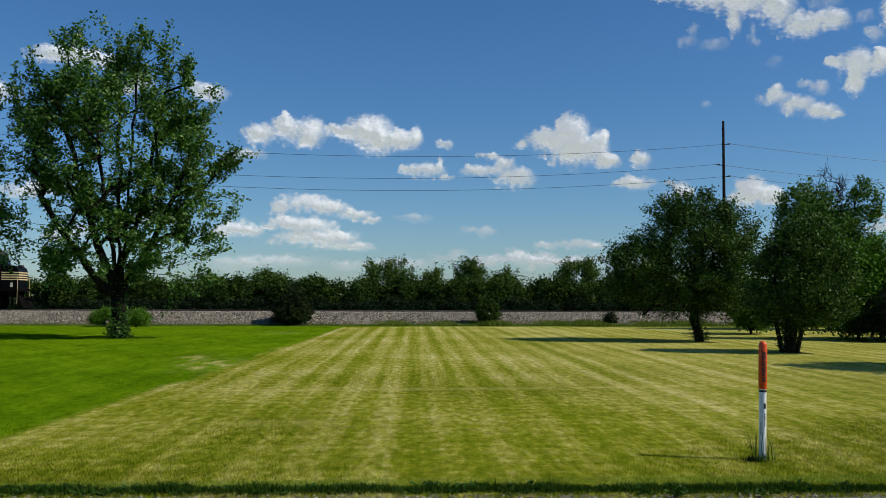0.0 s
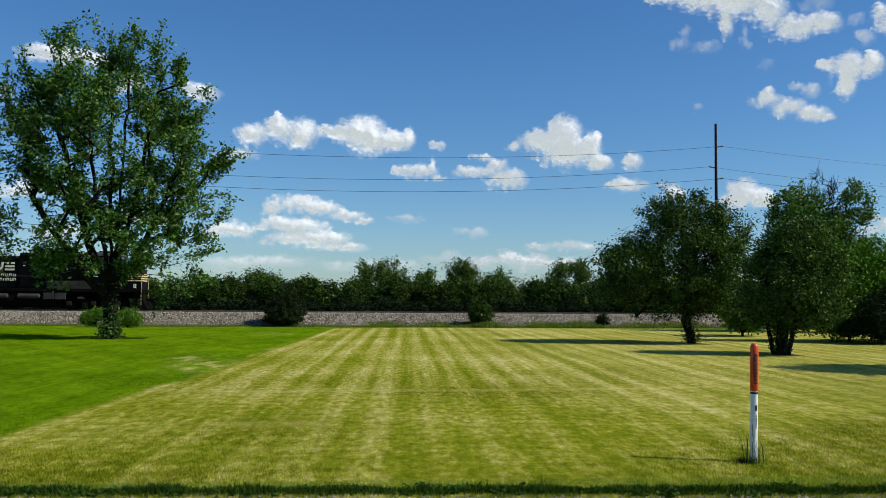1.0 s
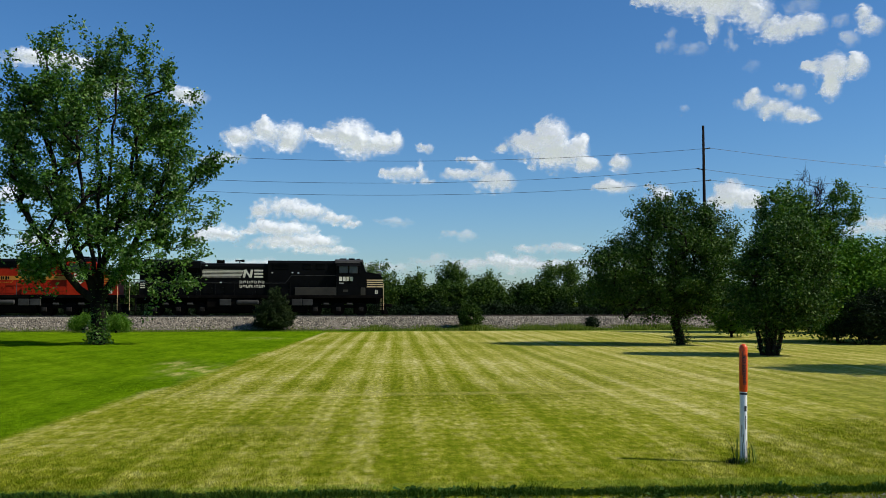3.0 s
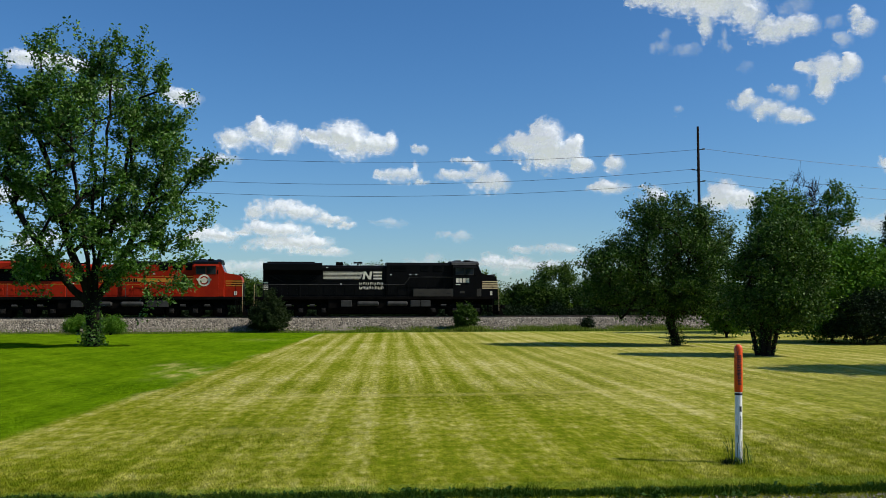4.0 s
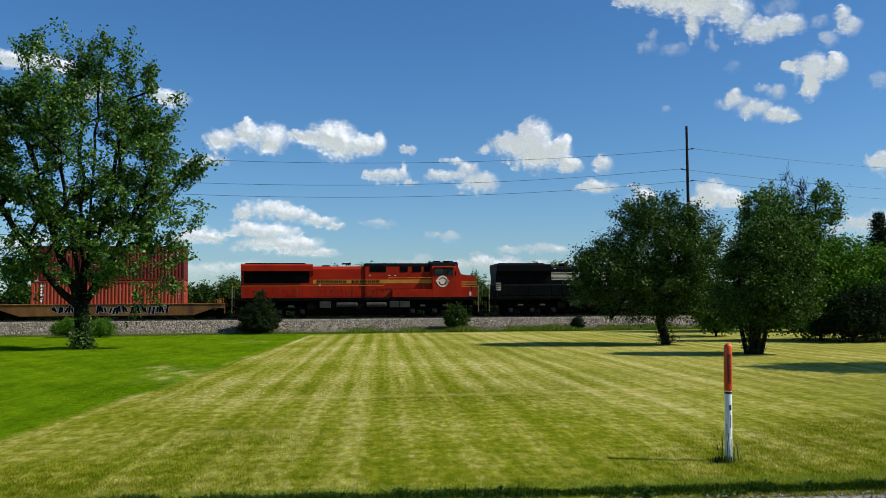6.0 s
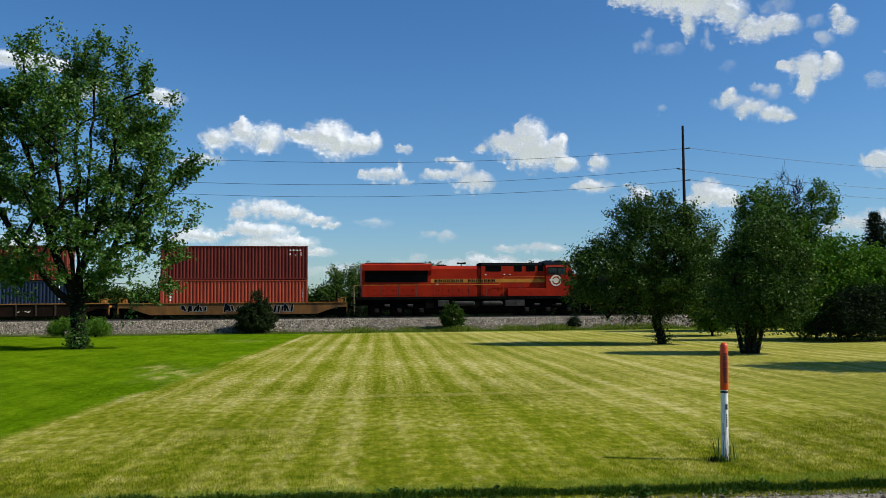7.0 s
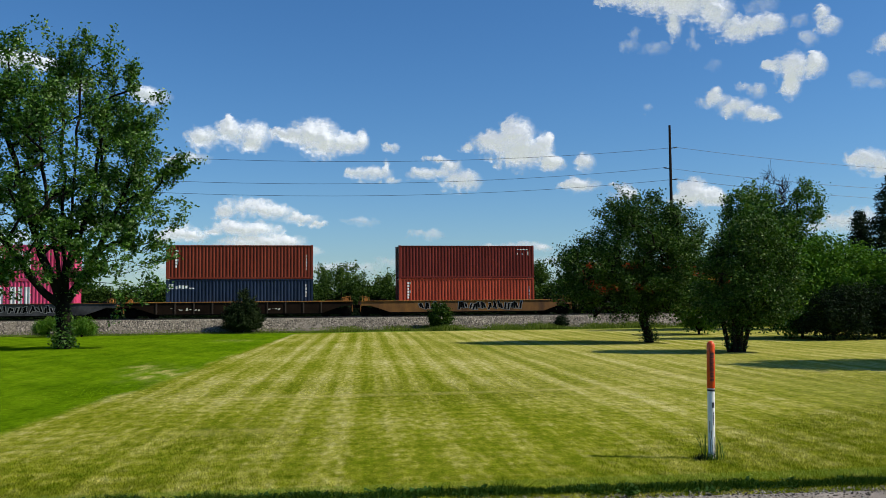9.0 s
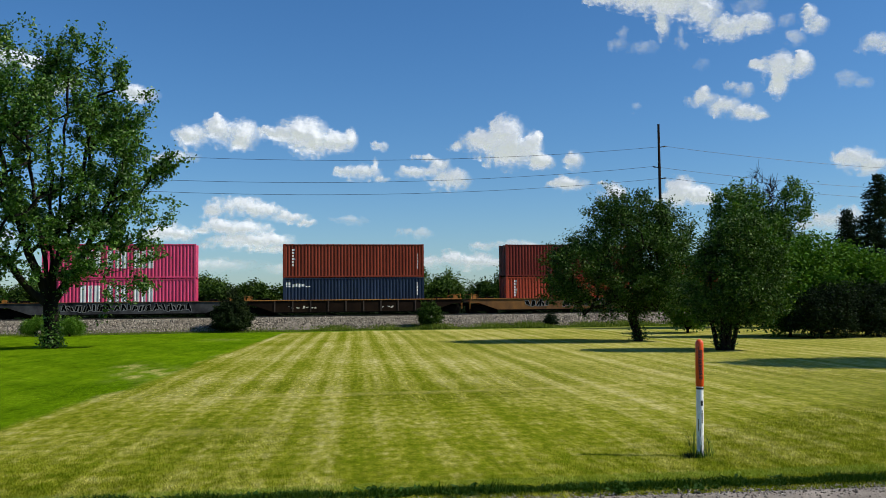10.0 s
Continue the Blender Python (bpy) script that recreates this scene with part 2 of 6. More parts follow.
def box(bm, x0, x1, y0, y1, z0, z1, bevel=0.0, mat=0):
    v = [bm.verts.new(p) for p in ((x0, y0, z0), (x1, y0, z0), (x1, y1, z0), (x0, y1, z0), (x0, y0, z1), (x1, y0, z1), (x1, y1, z1), (x0, y1, z1))]
    fs = [bm.faces.new([v[i] for i in q]) for q in ((3, 2, 1, 0), (4, 5, 6, 7), (0, 1, 5, 4), (1, 2, 6, 5), (2, 3, 7, 6), (3, 0, 4, 7))]
    for f in fs:
        f.material_index = mat
    if bevel:
        es = list({e for f in fs for e in f.edges})
        r = bmesh.ops.bevel(bm, geom=es, offset=bevel, segments=2, affect="EDGES", profile=0.5)
        for f in r["faces"]:
            f.material_index = mat
    return bm


def rod(bm, p, q, r0, r1=None, n=8, cap=True):
    p, q = Vector(p), Vector(q)
    r1 = r0 if r1 is None else r1
    d = (q - p).normalized()
    a = d.orthogonal().normalized()
    b = d.cross(a)
    ring = lambda c, r: [bm.verts.new(c + (a * math.cos(2 * math.pi * i / n) + b * math.sin(2 * math.pi * i / n)) * r) for i in range(n)]
    u, w = ring(p, r0), ring(q, r1)
    for i in range(n):
        bm.faces.new((u[i], u[(i + 1) % n], w[(i + 1) % n], w[i]))
    if cap:
        bm.faces.new(u[::-1])
        bm.faces.new(w)
    return bm


def prism(bm, outline, y0, y1, mat=0):
    """An outline in x and z drawn out along y."""
    a = [bm.verts.new((x, y0, z)) for x, z in outline]
    b = [bm.verts.new((x, y1, z)) for x, z in outline]
    k = len(a)
    fs = [bm.faces.new(a), bm.faces.new(b[::-1])]
    for i in range(k):
        fs.append(bm.faces.new((a[i], b[i], b[(i + 1) % k], a[(i + 1) % k])))
    for f in fs:
        f.material_index = mat
    bmesh.ops.recalc_face_normals(bm, faces=fs)
    return bm


def empty(name, m, label, category, group=""):
    e = new(name)
    e.empty_display_size = 0.2
    e.matrix_basis = m
    return tagged(e, label, category, group)


def leaf_mesh(name, centres, size, rng, material, parent, droop=0.4, narrow=0.55, spread=None):
    """Many folded leaves, one at each centre."""
    k = len(centres)
    d = rng.normal(size=(k, 3))
    d[:, 2] = d[:, 2] * 0.6 - droop
    d /= np.linalg.norm(d, axis=1)[:, None]
    s = np.cross(d, rng.normal(size=(k, 3)))
    s /= np.linalg.norm(s, axis=1)[:, None]
    u = np.cross(d, s)
    ln = size * rng.uniform(0.6, 1.3, k)[:, None]
    wd = ln * narrow * 0.5
    a, tip = centres - d * ln * 0.5, centres + d * ln * 0.5
    lft, rgt = centres + s * wd + u * wd * 0.35, centres - s * wd + u * wd * 0.35
    v = np.stack([a, lft, tip, rgt], 1).reshape(-1, 3)
    i = np.arange(k)[:, None] * 4
    f = np.concatenate([i + np.array([0, 2, 1]), i + np.array([0, 3, 2])], 0)
    return mesh_of(name, v, f, material, parent)


def tubes(name, segs, material, parent, n=6):
    """Tapered limbs from rows of (p, q, r0, r1)."""
    p = np.array([s[0] for s in segs]); q = np.array([s[1] for s in segs])
    r0 = np.array([s[2] for s in segs])[:, None, None]; r1 = np.array([s[3] for s in segs])[:, None, None]
    d = q - p
    d /= np.linalg.norm(d, axis=1)[:, None] + 1e-9
    ref = np.where(np.abs(d[:, :1]) < 0.8, np.array([[1.0, 0, 0]]), np.array([[0, 1.0, 0]]))
    a = np.cross(d, ref); a /= np.linalg.norm(a, axis=1)[:, None]
    b = np.cross(d, a)
    ang = np.arange(n) * 2 * np.pi / n
    ringdir = a[:, None, :] * np.cos(ang)[None, :, None] + b[:, None, :] * np.sin(ang)[None, :, None]
    v = np.concatenate([p[:, None] + ringdir * r0, q[:, None] + ringdir * r1], 1).reshape(-1, 3)
    base = np.arange(len(segs))[:, None] * 2 * n
    f = np.concatenate([base + np.array([i, (i + 1) % n, n + (i + 1) % n, n + i]) for i in range(n)], 0)
    ob = mesh_of(name, v, f, material, parent)
    ob.data.polygons.foreach_set("use_smooth", [True] * len(ob.data.polygons))
    return ob


def skeleton_of(rng, trunk, targets, twig=0.012, trunk_r=0.3, rise=0.7, stems=()):
    """Limbs from a trunk to every leaf cluster, thicker where more of them join."""
    pos = [np.array(p, float) for p in trunk]
    par = [-1] + list(range(len(trunk) - 1))
    for foot, head in stems:
        foot, head = np.array(foot, float), np.array(head, float)
        last = int(np.argmin(np.linalg.norm(np.array(pos[: len(trunk)]) - foot, axis=1)))
        k = max(2, int(np.linalg.norm(head - foot) / 0.9))
        for i in range(1, k + 1):
            f = i / k
            q = foot + (head - foot) * np.array([f ** 0.75, f ** 0.75, f]) + rng.normal(size=3) * 0.05
            pos.append(q)
            par.append(last)
            last = len(pos) - 1
    order = np.argsort(np.linalg.norm(targets - pos[-1], axis=1))
    for t in targets[order]:
        A = np.array(pos)
        dv = t - A
        dist = np.linalg.norm(dv, axis=1)
        cost = dist + rise * np.maximum(0, -dv[:, 2] + 0.25 * dist)
        cost[: max(1, len(trunk) - 2)] += 3.0
        j = int(np.argmin(cost))
        k = max(1, int(dist[j] / 0.9))
        p0, last = A[j], j
        for i in range(1, k + 1):
            f = i / k
            q = p0 + (t - p0) * f
            q[2] += -0.10 * dist[j] * math.sin(math.pi * f) * 0.6
            if i < k:
                q = q + rng.normal(size=3) * 0.07
            pos.append(q); par.append(last); last = len(pos) - 1
    w = np.zeros(len(pos))
    child = np.bincount([x for x in par if x >= 0], minlength=len(pos))
    w[child == 0] = 1.0
    for i in range(len(pos) - 1, 0, -1):
        w[par[i]] += w[i]
    r = twig * np.power(np.maximum(w, 1), 0.46)
    r *= np.where(w > 3, trunk_r / r[0], 1.0) if r[0] > 0 else 1
    r = np.maximum(r, twig)
    return [(pos[par[i]], pos[i], r[par[i]] if par[i] in (i - 1,) or w[par[i]] < 3 * w[i] else min(r[par[i]], r[i] * 1.35), r[i]) for i in range(1, len(pos))]


def clusters(rng, lobes, count, gap=0.0):
    """Leaf cluster centres inside a crown made of lobes (x, y, z, rx, ry, rz), thinned into gaps."""
    out, vol = [], np.array([a[3] * a[4] * a[5] for a in lobes])
    off = Vector(rng.uniform(-50, 50, 3))
    while len(out) < count:
        c = lobes[rng.choice(len(lobes), p=vol / vol.sum())]
        d = rng.normal(size=3); d /= np.linalg.norm(d)
        p = np.array(c[:3]) + d * np.array(c[3:]) * rng.uniform(0.25, 1.0) ** 0.5
        if noise.noise(Vector(p) * 0.75 + off) < gap or p[2] < 0.3:
            continue
        out.append(p)
    return np.array(out)


def tree(name, at, trunk, lobes, count, leaves, size, material, label, category="tree", trunk_r=0.3, spread=0.45, gap=-0.1, seed=1, droop=0.4, bare=(), extra=(), narrow=0.55, rise=0.7, group="", shoots=0, stems=(), spray=0.0):
    """bare: lobes of leafless twigs; shoots: leafy suckers round the foot; spray: length of the leafy twigs that point up and out."""
    rng = np.random.default_rng(seed)
    th = empty(name, pose(*at), label, category, group)
    cl = clusters(rng, lobes, count, gap)
    tw = clusters(rng, bare, 60, -0.3) if bare else np.zeros((0, 3))
    segs = skeleton_of(rng, trunk, np.concatenate([cl, tw]), trunk_r=trunk_r, rise=rise, stems=stems)
    for p in extra:
        segs += p
    for p in tw:
        for _ in range(5):
            d = rng.normal(size=3) * np.array([0.3, 0.3, 0.35]) + np.array([0, 0, 0.3])
            segs.append((p, p + d, 0.014, 0.008))
    c = np.repeat(cl, leaves, 0)
    c = c + rng.normal(size=c.shape) * spread * np.array([1, 1, 0.7]) * rng.uniform(0.5, 1.3, (len(cl), 1)).repeat(leaves, 0)
    if spray:
        mid = np.array([0, 0, cl[:, 2].mean() * 0.8])
        out = (cl - mid) / np.linalg.norm(cl - mid, axis=1)[:, None]
        out = out * 0.55 + np.array([0, 0, 0.65]) + rng.normal(size=cl.shape) * 0.45
        out /= np.linalg.norm(out, axis=1)[:, None]
        ln = spray * rng.uniform(0.4, 1.3, len(cl))
        u = rng.uniform(-0.35, 1.0, len(c))
        c = c + np.repeat(out * ln[:, None], leaves, 0) * u[:, None]
        for p, o, k in zip(cl, out, ln):
            segs.append((p, p + o * k * 0.9, 0.016, 0.007))
    c[:, 2] = np.maximum(c[:, 2], 0.05)
    tubes("trunk", segs, BARK, th)
    leaf_mesh("crown", c, size, rng, material, th, droop, narrow)
    if shoots:
        a = rng.uniform(0, 6.283, shoots)
        r = trunk_r + np.abs(rng.normal(size=shoots)) * 0.22
        z = np.abs(rng.normal(size=shoots)) * (0.45 if shoots < 600 else 1.1) + 0.08
        r = r * np.clip(1.0 - 0.2 * z, 0.6, 1.0)
        tagged(leaf_mesh("sucker_growth", np.stack([np.cos(a) * r, np.sin(a) * r, z], 1), size * 0.8, rng, material, th, 0.1, narrow), kind="stuff")
    return th


# ---- ground ----
def mown_edge(y):
    return 0.65 - (72.0 - y) * 0.112 + 0.25 * math.exp(-((y - 31) / 7.0) ** 2)


BARE = ((-4.3, 32.6, 0.8, 2.4, 0.9), (-5.3, 36.0, 0.6, 1.8, 0.6), (-1.1, 17.4, 0.9, 0.5, 0.5), (6.75, 12.6, 0.5, 0.25, 0.6), (21.5, 36.5, 4.5, 3.4, 0.6), (-3.3, 60, 1.2, 2.0, 0.3), (15.5, 41, 3.0, 3.0, 0.35), (19, 32, 5, 4, 0.3))


def bare_at(x, y):
    e = 0.62 * math.exp(-((y - 23.6 - 0.02 * x) / 0.3) ** 2) * (0.8 + 0.6 * noise.noise(Vector((x * 0.9, 4, 1)))) if -3 < x < 11 else 0.0
    e += 0.30 * min(1, max(0, (x - 4.5) / 7.0)) * min(1, max(0, (y - 15.0) / 7.0)) * max(0, 0.8 + 0.9 * noise.noise(Vector((x * 0.25, y * 0.16, 8))))
    for cx, cy, rx, ry, s in BARE:
        d = ((x - cx) / rx) ** 2 + ((y - cy) / ry) ** 2
        if d < 4:
            e = max(e, s * math.exp(-d) * max(0, 0.5 + 2.0 * noise.noise(Vector((x * 2.8, y * 0.7, 5)))))
    return min(1.0, e)


def build_ground():
    xs = np.concatenate([[-3000, -1200, -500, -200, -100, -60], np.arange(-40, -12, 2), np.arange(-12, 14, 0.25), np.arange(14, 60, 1.5), [70, 100, 200, 500, 1200, 3000]])
    ys = np.concatenate([[-3000, -1000, -300, -100, -40, -12], np.arange(-6, 10, 2), np.arange(10, 40, 0.25), np.arange(40, 76, 0.75), np.arange(76, 120, 4), [150, 300, 700, 1500, 3000]])
    nx, ny = len(xs), len(ys)
    X, Y = np.meshgrid(xs, ys)
    Z = np.zeros_like(X)
    near = (Y > 10) & (Y < 75)
    for i, j in zip(*np.where(near)):
        Z[i, j] = 0.05 * noise.noise(Vector((X[i, j] * 0.13, Y[i, j] * 0.13, 3.1)))
    Z[Y < 11.0 - 0.078 * X] = -0.06
    v = np.stack([X, Y, Z], -1).reshape(-1, 3)
    q = (np.arange(ny - 1)[:, None] * nx + np.arange(nx - 1)[None, :]).reshape(-1, 1)
    ob = mesh_of("ground", v, q + np.array([0, 1, nx + 1, nx]), LAWN)
    ob.data.polygons.foreach_set("use_smooth", [True] * len(ob.data.polygons))
    mown, head, bare = (ob.data.attributes.new(k, "FLOAT", "POINT") for k in ("mown", "headland", "bare"))
    a, h, e = np.zeros(len(v)), np.zeros(len(v)), np.zeros(len(v))
    for k, (x, y, z) in enumerate(v):
        if not (5 < y < 80 and abs(x) < 90):
            continue
        wob = 0.25 * noise.noise(Vector((x * 0.5, y * 0.5, 0)))
        a[k] = min(1, max(0, (x - mown_edge(y) + wob) / 0.28)) * min(1, max(0, (72.5 - y + 2 * wob) / 1.5))
        h[k] = min(1, max(0, (25.0 + 4 * wob - y) / 5.0))
        e[k] = bare_at(x, y)
    mown.data.foreach_set("value", a); head.data.foreach_set("value", h); bare.data.foreach_set("value", np.clip(e, 0, 1))
    return tagged(ob, "lush green lawn with a paler dry mown strip", "ground", kind="structure")


build_ground()
bm = bmesh.new()
box(bm, -400, 400, 7.6, 10.9, -0.3, 0.0)
bmesh.ops.rotate(bm, verts=bm.verts, cent=(0, 11, 0), matrix=Matrix.Rotation(radians(-4.46), 3, "Z"))
tagged(part("road_shoulder", bm, GRAVEL), "pale gravel shoulder beside the lawn", "shoulder", kind="structure")
bm = bmesh.new()
box(bm, -400, 400, -4.0, 7.6, -0.3, 0.02)
bmesh.ops.rotate(bm, verts=bm.verts, cent=(0, 11, 0), matrix=Matrix.Rotation(radians(-4.46), 3, "Z"))
tagged(part("road", bm, ASPHALT), "grey asphalt country road", "road", kind="structure")

# ---- railway bed ----
TRACK_Y, RAIL_Z = 79.65, 1.18
rng = np.random.default_rng(5)


def build_ballast():
    """The bank: a ridge with a rough stony surface, and loose stones on its near slope."""
    xs = np.concatenate([np.arange(-600, -42, 12), np.arange(-42, 66, 0.16), np.arange(66, 600, 12)])
    prof = [(74.6, -0.1), (75.0, 0.12), (75.5, 0.34), (76.0, 0.55), (76.5, 0.76), (77.0, 0.93), (77.5, 1.0), (78.2, 1.0), (79.6, 1.0), (81.8, 1.0), (84.6, -0.1)]
    ys, zs = np.array([p[0] for p in prof]), np.array([p[1] for p in prof])
    X, Y = np.meshgrid(xs, ys)
    Z = np.repeat(zs[:, None], len(xs), 1)
    r = rng.normal(size=X.shape) * 0.035
    wob = np.array([0.25 * noise.noise(Vector((x * 0.2, 0, 9))) for x in xs])
    Y = Y + np.where(Y < 76, 1, 0) * wob[None, :]
    Z = Z + np.where((Y > 74.8) & (Y < 84), r, 0)
    n = len(xs)
    v = np.stack([X, Y, Z], -1).reshape(-1, 3)
    q = (np.arange(len(ys) - 1)[:, None] * n + np.arange(n - 1)[None, :]).reshape(-1, 1)
    ob = mesh_of("track_bed", v, q + np.array([0, 1, n + 1, n]), STONE)
    tagged(ob, "grey crushed stone railway embankment", "track bed", kind="structure")
    # loose stones
    k = 42000
    t = rng.uniform(0, 1, k)
    c = np.stack([rng.uniform(-38, 62, k), 74.9 + 3.3 * t, np.interp(74.9 + 3.3 * t, ys, zs) + 0.02], 1)
    base = np.array([[1, 0, 0], [-1, 0, 0], [0, 1, 0], [0, -1, 0], [0, 0, 1], [0, 0, -1]], float)
    fc = np.array([[0, 2, 4], [2, 1, 4], [1, 3, 4], [3, 0, 4], [2, 0, 5], [1, 2, 5], [3, 1, 5], [0, 3, 5]])
    sz = rng.uniform(0.04, 0.095, (k, 1, 1)) * rng.uniform(0.6, 1.3, (k, 6, 1))
    a = rng.uniform(0, 6.28, k)
    rot = np.stack([np.stack([np.cos(a), -np.sin(a), 0 * a], 1), np.stack([np.sin(a), np.cos(a), 0 * a], 1), np.stack([0 * a, 0 * a, 1 + 0 * a], 1)], 1)
    vv = (np.einsum("kij,vj->kvi", rot, base) * sz + c[:, None]).reshape(-1, 3)
    ff = (np.arange(k)[:, None, None] * 6 + fc[None]).reshape(-1, 3)
    m, nn, l, b = nodes_of("loose_stone")
    g = nn.new("ShaderNodeNewGeometry")
    l.new(ramp(nn, l, g.outputs["Random Per Island"], [(0.0, (0.03, 0.026, 0.019)), (0.4, (0.145, 0.125, 0.090)), (0.8, (0.27, 0.235, 0.175)), (1.0, (0.50, 0.45, 0.35))]), b.inputs["Base Color"])
    b.inputs["Roughness"].default_value = 0.9
    tagged(mesh_of("ballast_stones", vv, ff, m), "loose grey and brown ballast stones", "stones", kind="stuff")


build_ballast()


def build_rail(y):
    bm = bmesh.new()
    out = [(-0.07, 0), (0.07, 0), (0.07, 0.015), (0.012, 0.03), (0.012, 0.12), (0.036, 0.13), (0.036, 0.165), (-0.036, 0.165), (-0.036, 0.13), (-0.012, 0.12), (-0.012, 0.03), (-0.07, 0.015)]
    a = [bm.verts.new((-600, y + p, RAIL_Z - 0.165 + q)) for p, q in out]
    b = [bm.verts.new((600, y + p, RAIL_Z - 0.165 + q)) for p, q in out]
    for i in range(len(out)):
        f = bm.faces.new((a[i], a[(i + 1) % 12], b[(i + 1) % 12], b[i]))
        f.material_index = 1 if i == 6 else 0
    bmesh.ops.recalc_face_normals(bm, faces=bm.faces)
    tagged(part("rail", bm, [STEEL, SHINE]), "rusty brown steel rail with worn bright head", "rail", "rails of the track", "structure")


for y in (TRACK_Y - 0.755, TRACK_Y + 0.755):
    build_rail(y)

bm = bmesh.new()
box(bm, -0.11, 0.11, TRACK_Y - 1.3, TRACK_Y + 1.3, 0.86, 1.016, 0.012)
tie = tagged(part("railway_tie", bm, TIE), "dark creosoted wooden railway tie", "tie", "ties under the rails")
tie.matrix_basis = pose(-42, 0, 0)
for i in range(1, 200):
    copy_thing(tie, pose(-42 + 0.54 * i, 0, 0))

# ---- trees ----
def v3(*p):
    return np.array(p, float)


tree("maple_tree", (-12.0, 52.3, 0), [v3(0, 0, -0.2), v3(0.05, 0, 0.7), v3(0.0, 0, 1.5), v3(-0.05, 0, 2.3), v3(0.05, 0, 3.0), v3(0.1, 0, 4.0)],
     [(0, 0, 10.4, 4.6, 3.8, 5.6), (3.7, 0, 9.8, 2.4, 2.4, 2.4), (4.5, 0, 10.5, 2.0, 1.8, 1.3), (3.3, 0, 13.0, 1.8, 2.2, 1.9), (-3.4, 0, 10.8, 2.4, 2.4, 3.8), (-4.6, 0, 13.4, 1.6, 1.8, 2.0),
      (-1.9, 0, 15.6, 1.9, 1.9, 2.0), (1.6, 0, 15.6, 2.1, 2.0, 2.2), (4.0, -0.3, 7.2, 2.0, 2.2, 2.2), (3.4, -0.8, 4.6, 2.3, 2.2, 2.0), (-4.2, 0, 6.4, 1.9, 2.0, 1.2), (-4.2, -0.5, 4.0, 1.8, 1.8, 0.9),
      (0.3, -1.6, 6.4, 2.2, 1.6, 2.2), (1.8, -1.2, 3.4, 1.6, 1.2, 1.2), (-1.8, -1.2, 3.8, 1.6, 1.2, 1.2), (0.6, -1.7, 4.6, 2.0, 1.2, 1.5), (-2.3, -1.5, 5.2, 1.9, 1.4, 1.7), (3.9, -0.8, 3.0, 1.5, 1.4, 0.9)],
     760, 80, 0.215, MAPLE, "tall green maple tree with several upright stems", trunk_r=0.40, spread=0.21, gap=0.13, seed=3, rise=1.7, shoots=1100, spray=1.15,
     stems=[((0, 0, 2.6), (-3.2, 0.3, 12.0)), ((0, 0, 3.0), (-1.6, -0.6, 14.5)), ((0, 0, 3.0), (-0.4, 0.5, 16.0)), ((0, 0, 3.6), (0.9, -0.3, 16.6)), ((0, 0, 3.6), (2.2, 0.4, 14.0)), ((0, 0, 2.6), (3.8, -0.2, 10.5)), ((0, 0, 2.3), (-4.6, -0.5, 8.5))])
tree("maple_tree", (-20.6, 52.8, 0), [v3(0, 0, -0.2), v3(0, 0, 1), v3(0.1, 0, 2.4), v3(0, 0, 3.6)],
     [(0, 0, 9.4, 2.9, 3.4, 6.2), (0.8, 0, 5.6, 2.2, 2.6, 2.2)], 230, 62, 0.22, MAPLE, "green maple tree at the edge of the lawn", trunk_r=0.3, gap=0.05, seed=4, spread=0.24, spray=1.0, rise=1.3, stems=[((0, 0, 2.4), (-1.5, 0, 11)), ((0, 0, 2.4), (1.2, 0, 12)), ((0, 0, 3.6), (0, 0.5, 13))])
tree("apple_tree", (20.1, 48.3, 0), [v3(0, 0, -0.2), v3(-0.1, 0, 0.6), v3(-0.35, 0, 1.2), v3(-0.4, 0, 1.8)],
     [(-0.1, 0, 5.2, 3.0, 2.9, 3.1), (0.3, 0, 6.6, 2.0, 2.0, 1.7), (-3.4, 0, 4.6, 1.6, 1.8, 1.3), (-3.6, 0, 3.7, 2.0, 2.2, 1.7), (-4.3, 0, 2.6, 1.2, 1.5, 1.0), (1.5, 0, 4.6, 2.1, 2.3, 2.6), (-1.2, 0, 7.2, 1.6, 1.7, 1.4), (-0.5, -1.5, 3.0, 2.6, 1.2, 1.3), (1.2, -1, 2.6, 1.8, 1.5, 1.0), (-1.8, 0, 2.2, 2.4, 1.5, 0.9), (0.3, -0.6, 2.3, 2.4, 1.6, 1.0)],
     860, 92, 0.145, APPLE, "dark green spreading apple tree with a leaning trunk", trunk_r=0.26, spread=0.22, gap=-0.3, seed=7, shoots=420, spray=0.6)
stems = [[(v3(dx * 0.25, dy * 0.4, -0.1), v3(dx * 0.5, dy * 0.7, 1.1), 0.12, 0.09), (v3(dx * 0.5, dy * 0.7, 1.1), v3(dx, dy, 2.8), 0.09, 0.05)] for dx, dy in ((-1.0, 0.1), (-0.45, -0.5), (0.5, 0.3), (1.1, -0.3), (0.2, -0.6))]
tree("small_tree", (20.1, 38.4, 0), [v3(0, 0, -0.2), v3(0.0, 0, 0.5), v3(0.05, 0, 1.0), v3(0.1, 0, 1.4)],
     [(0.3, 0, 3.8, 1.5, 1.7, 2.1), (1.7, 0, 3.4, 1.4, 1.6, 1.8), (-0.6, 0, 3.0, 1.0, 1.3, 1.4), (0.8, -0.8, 2.3, 1.6, 1.2, 1.1), (0.9, 0, 5.3, 1.0, 1.0, 0.9), (0.3, 0, 1.7, 1.6, 1.3, 0.8)],
     620, 90, 0.135, APPLE, "bushy dark green tree with many stems from one base", trunk_r=0.2, spread=0.2, gap=-0.2, seed=9, extra=stems, shoots=800, spray=0.5)
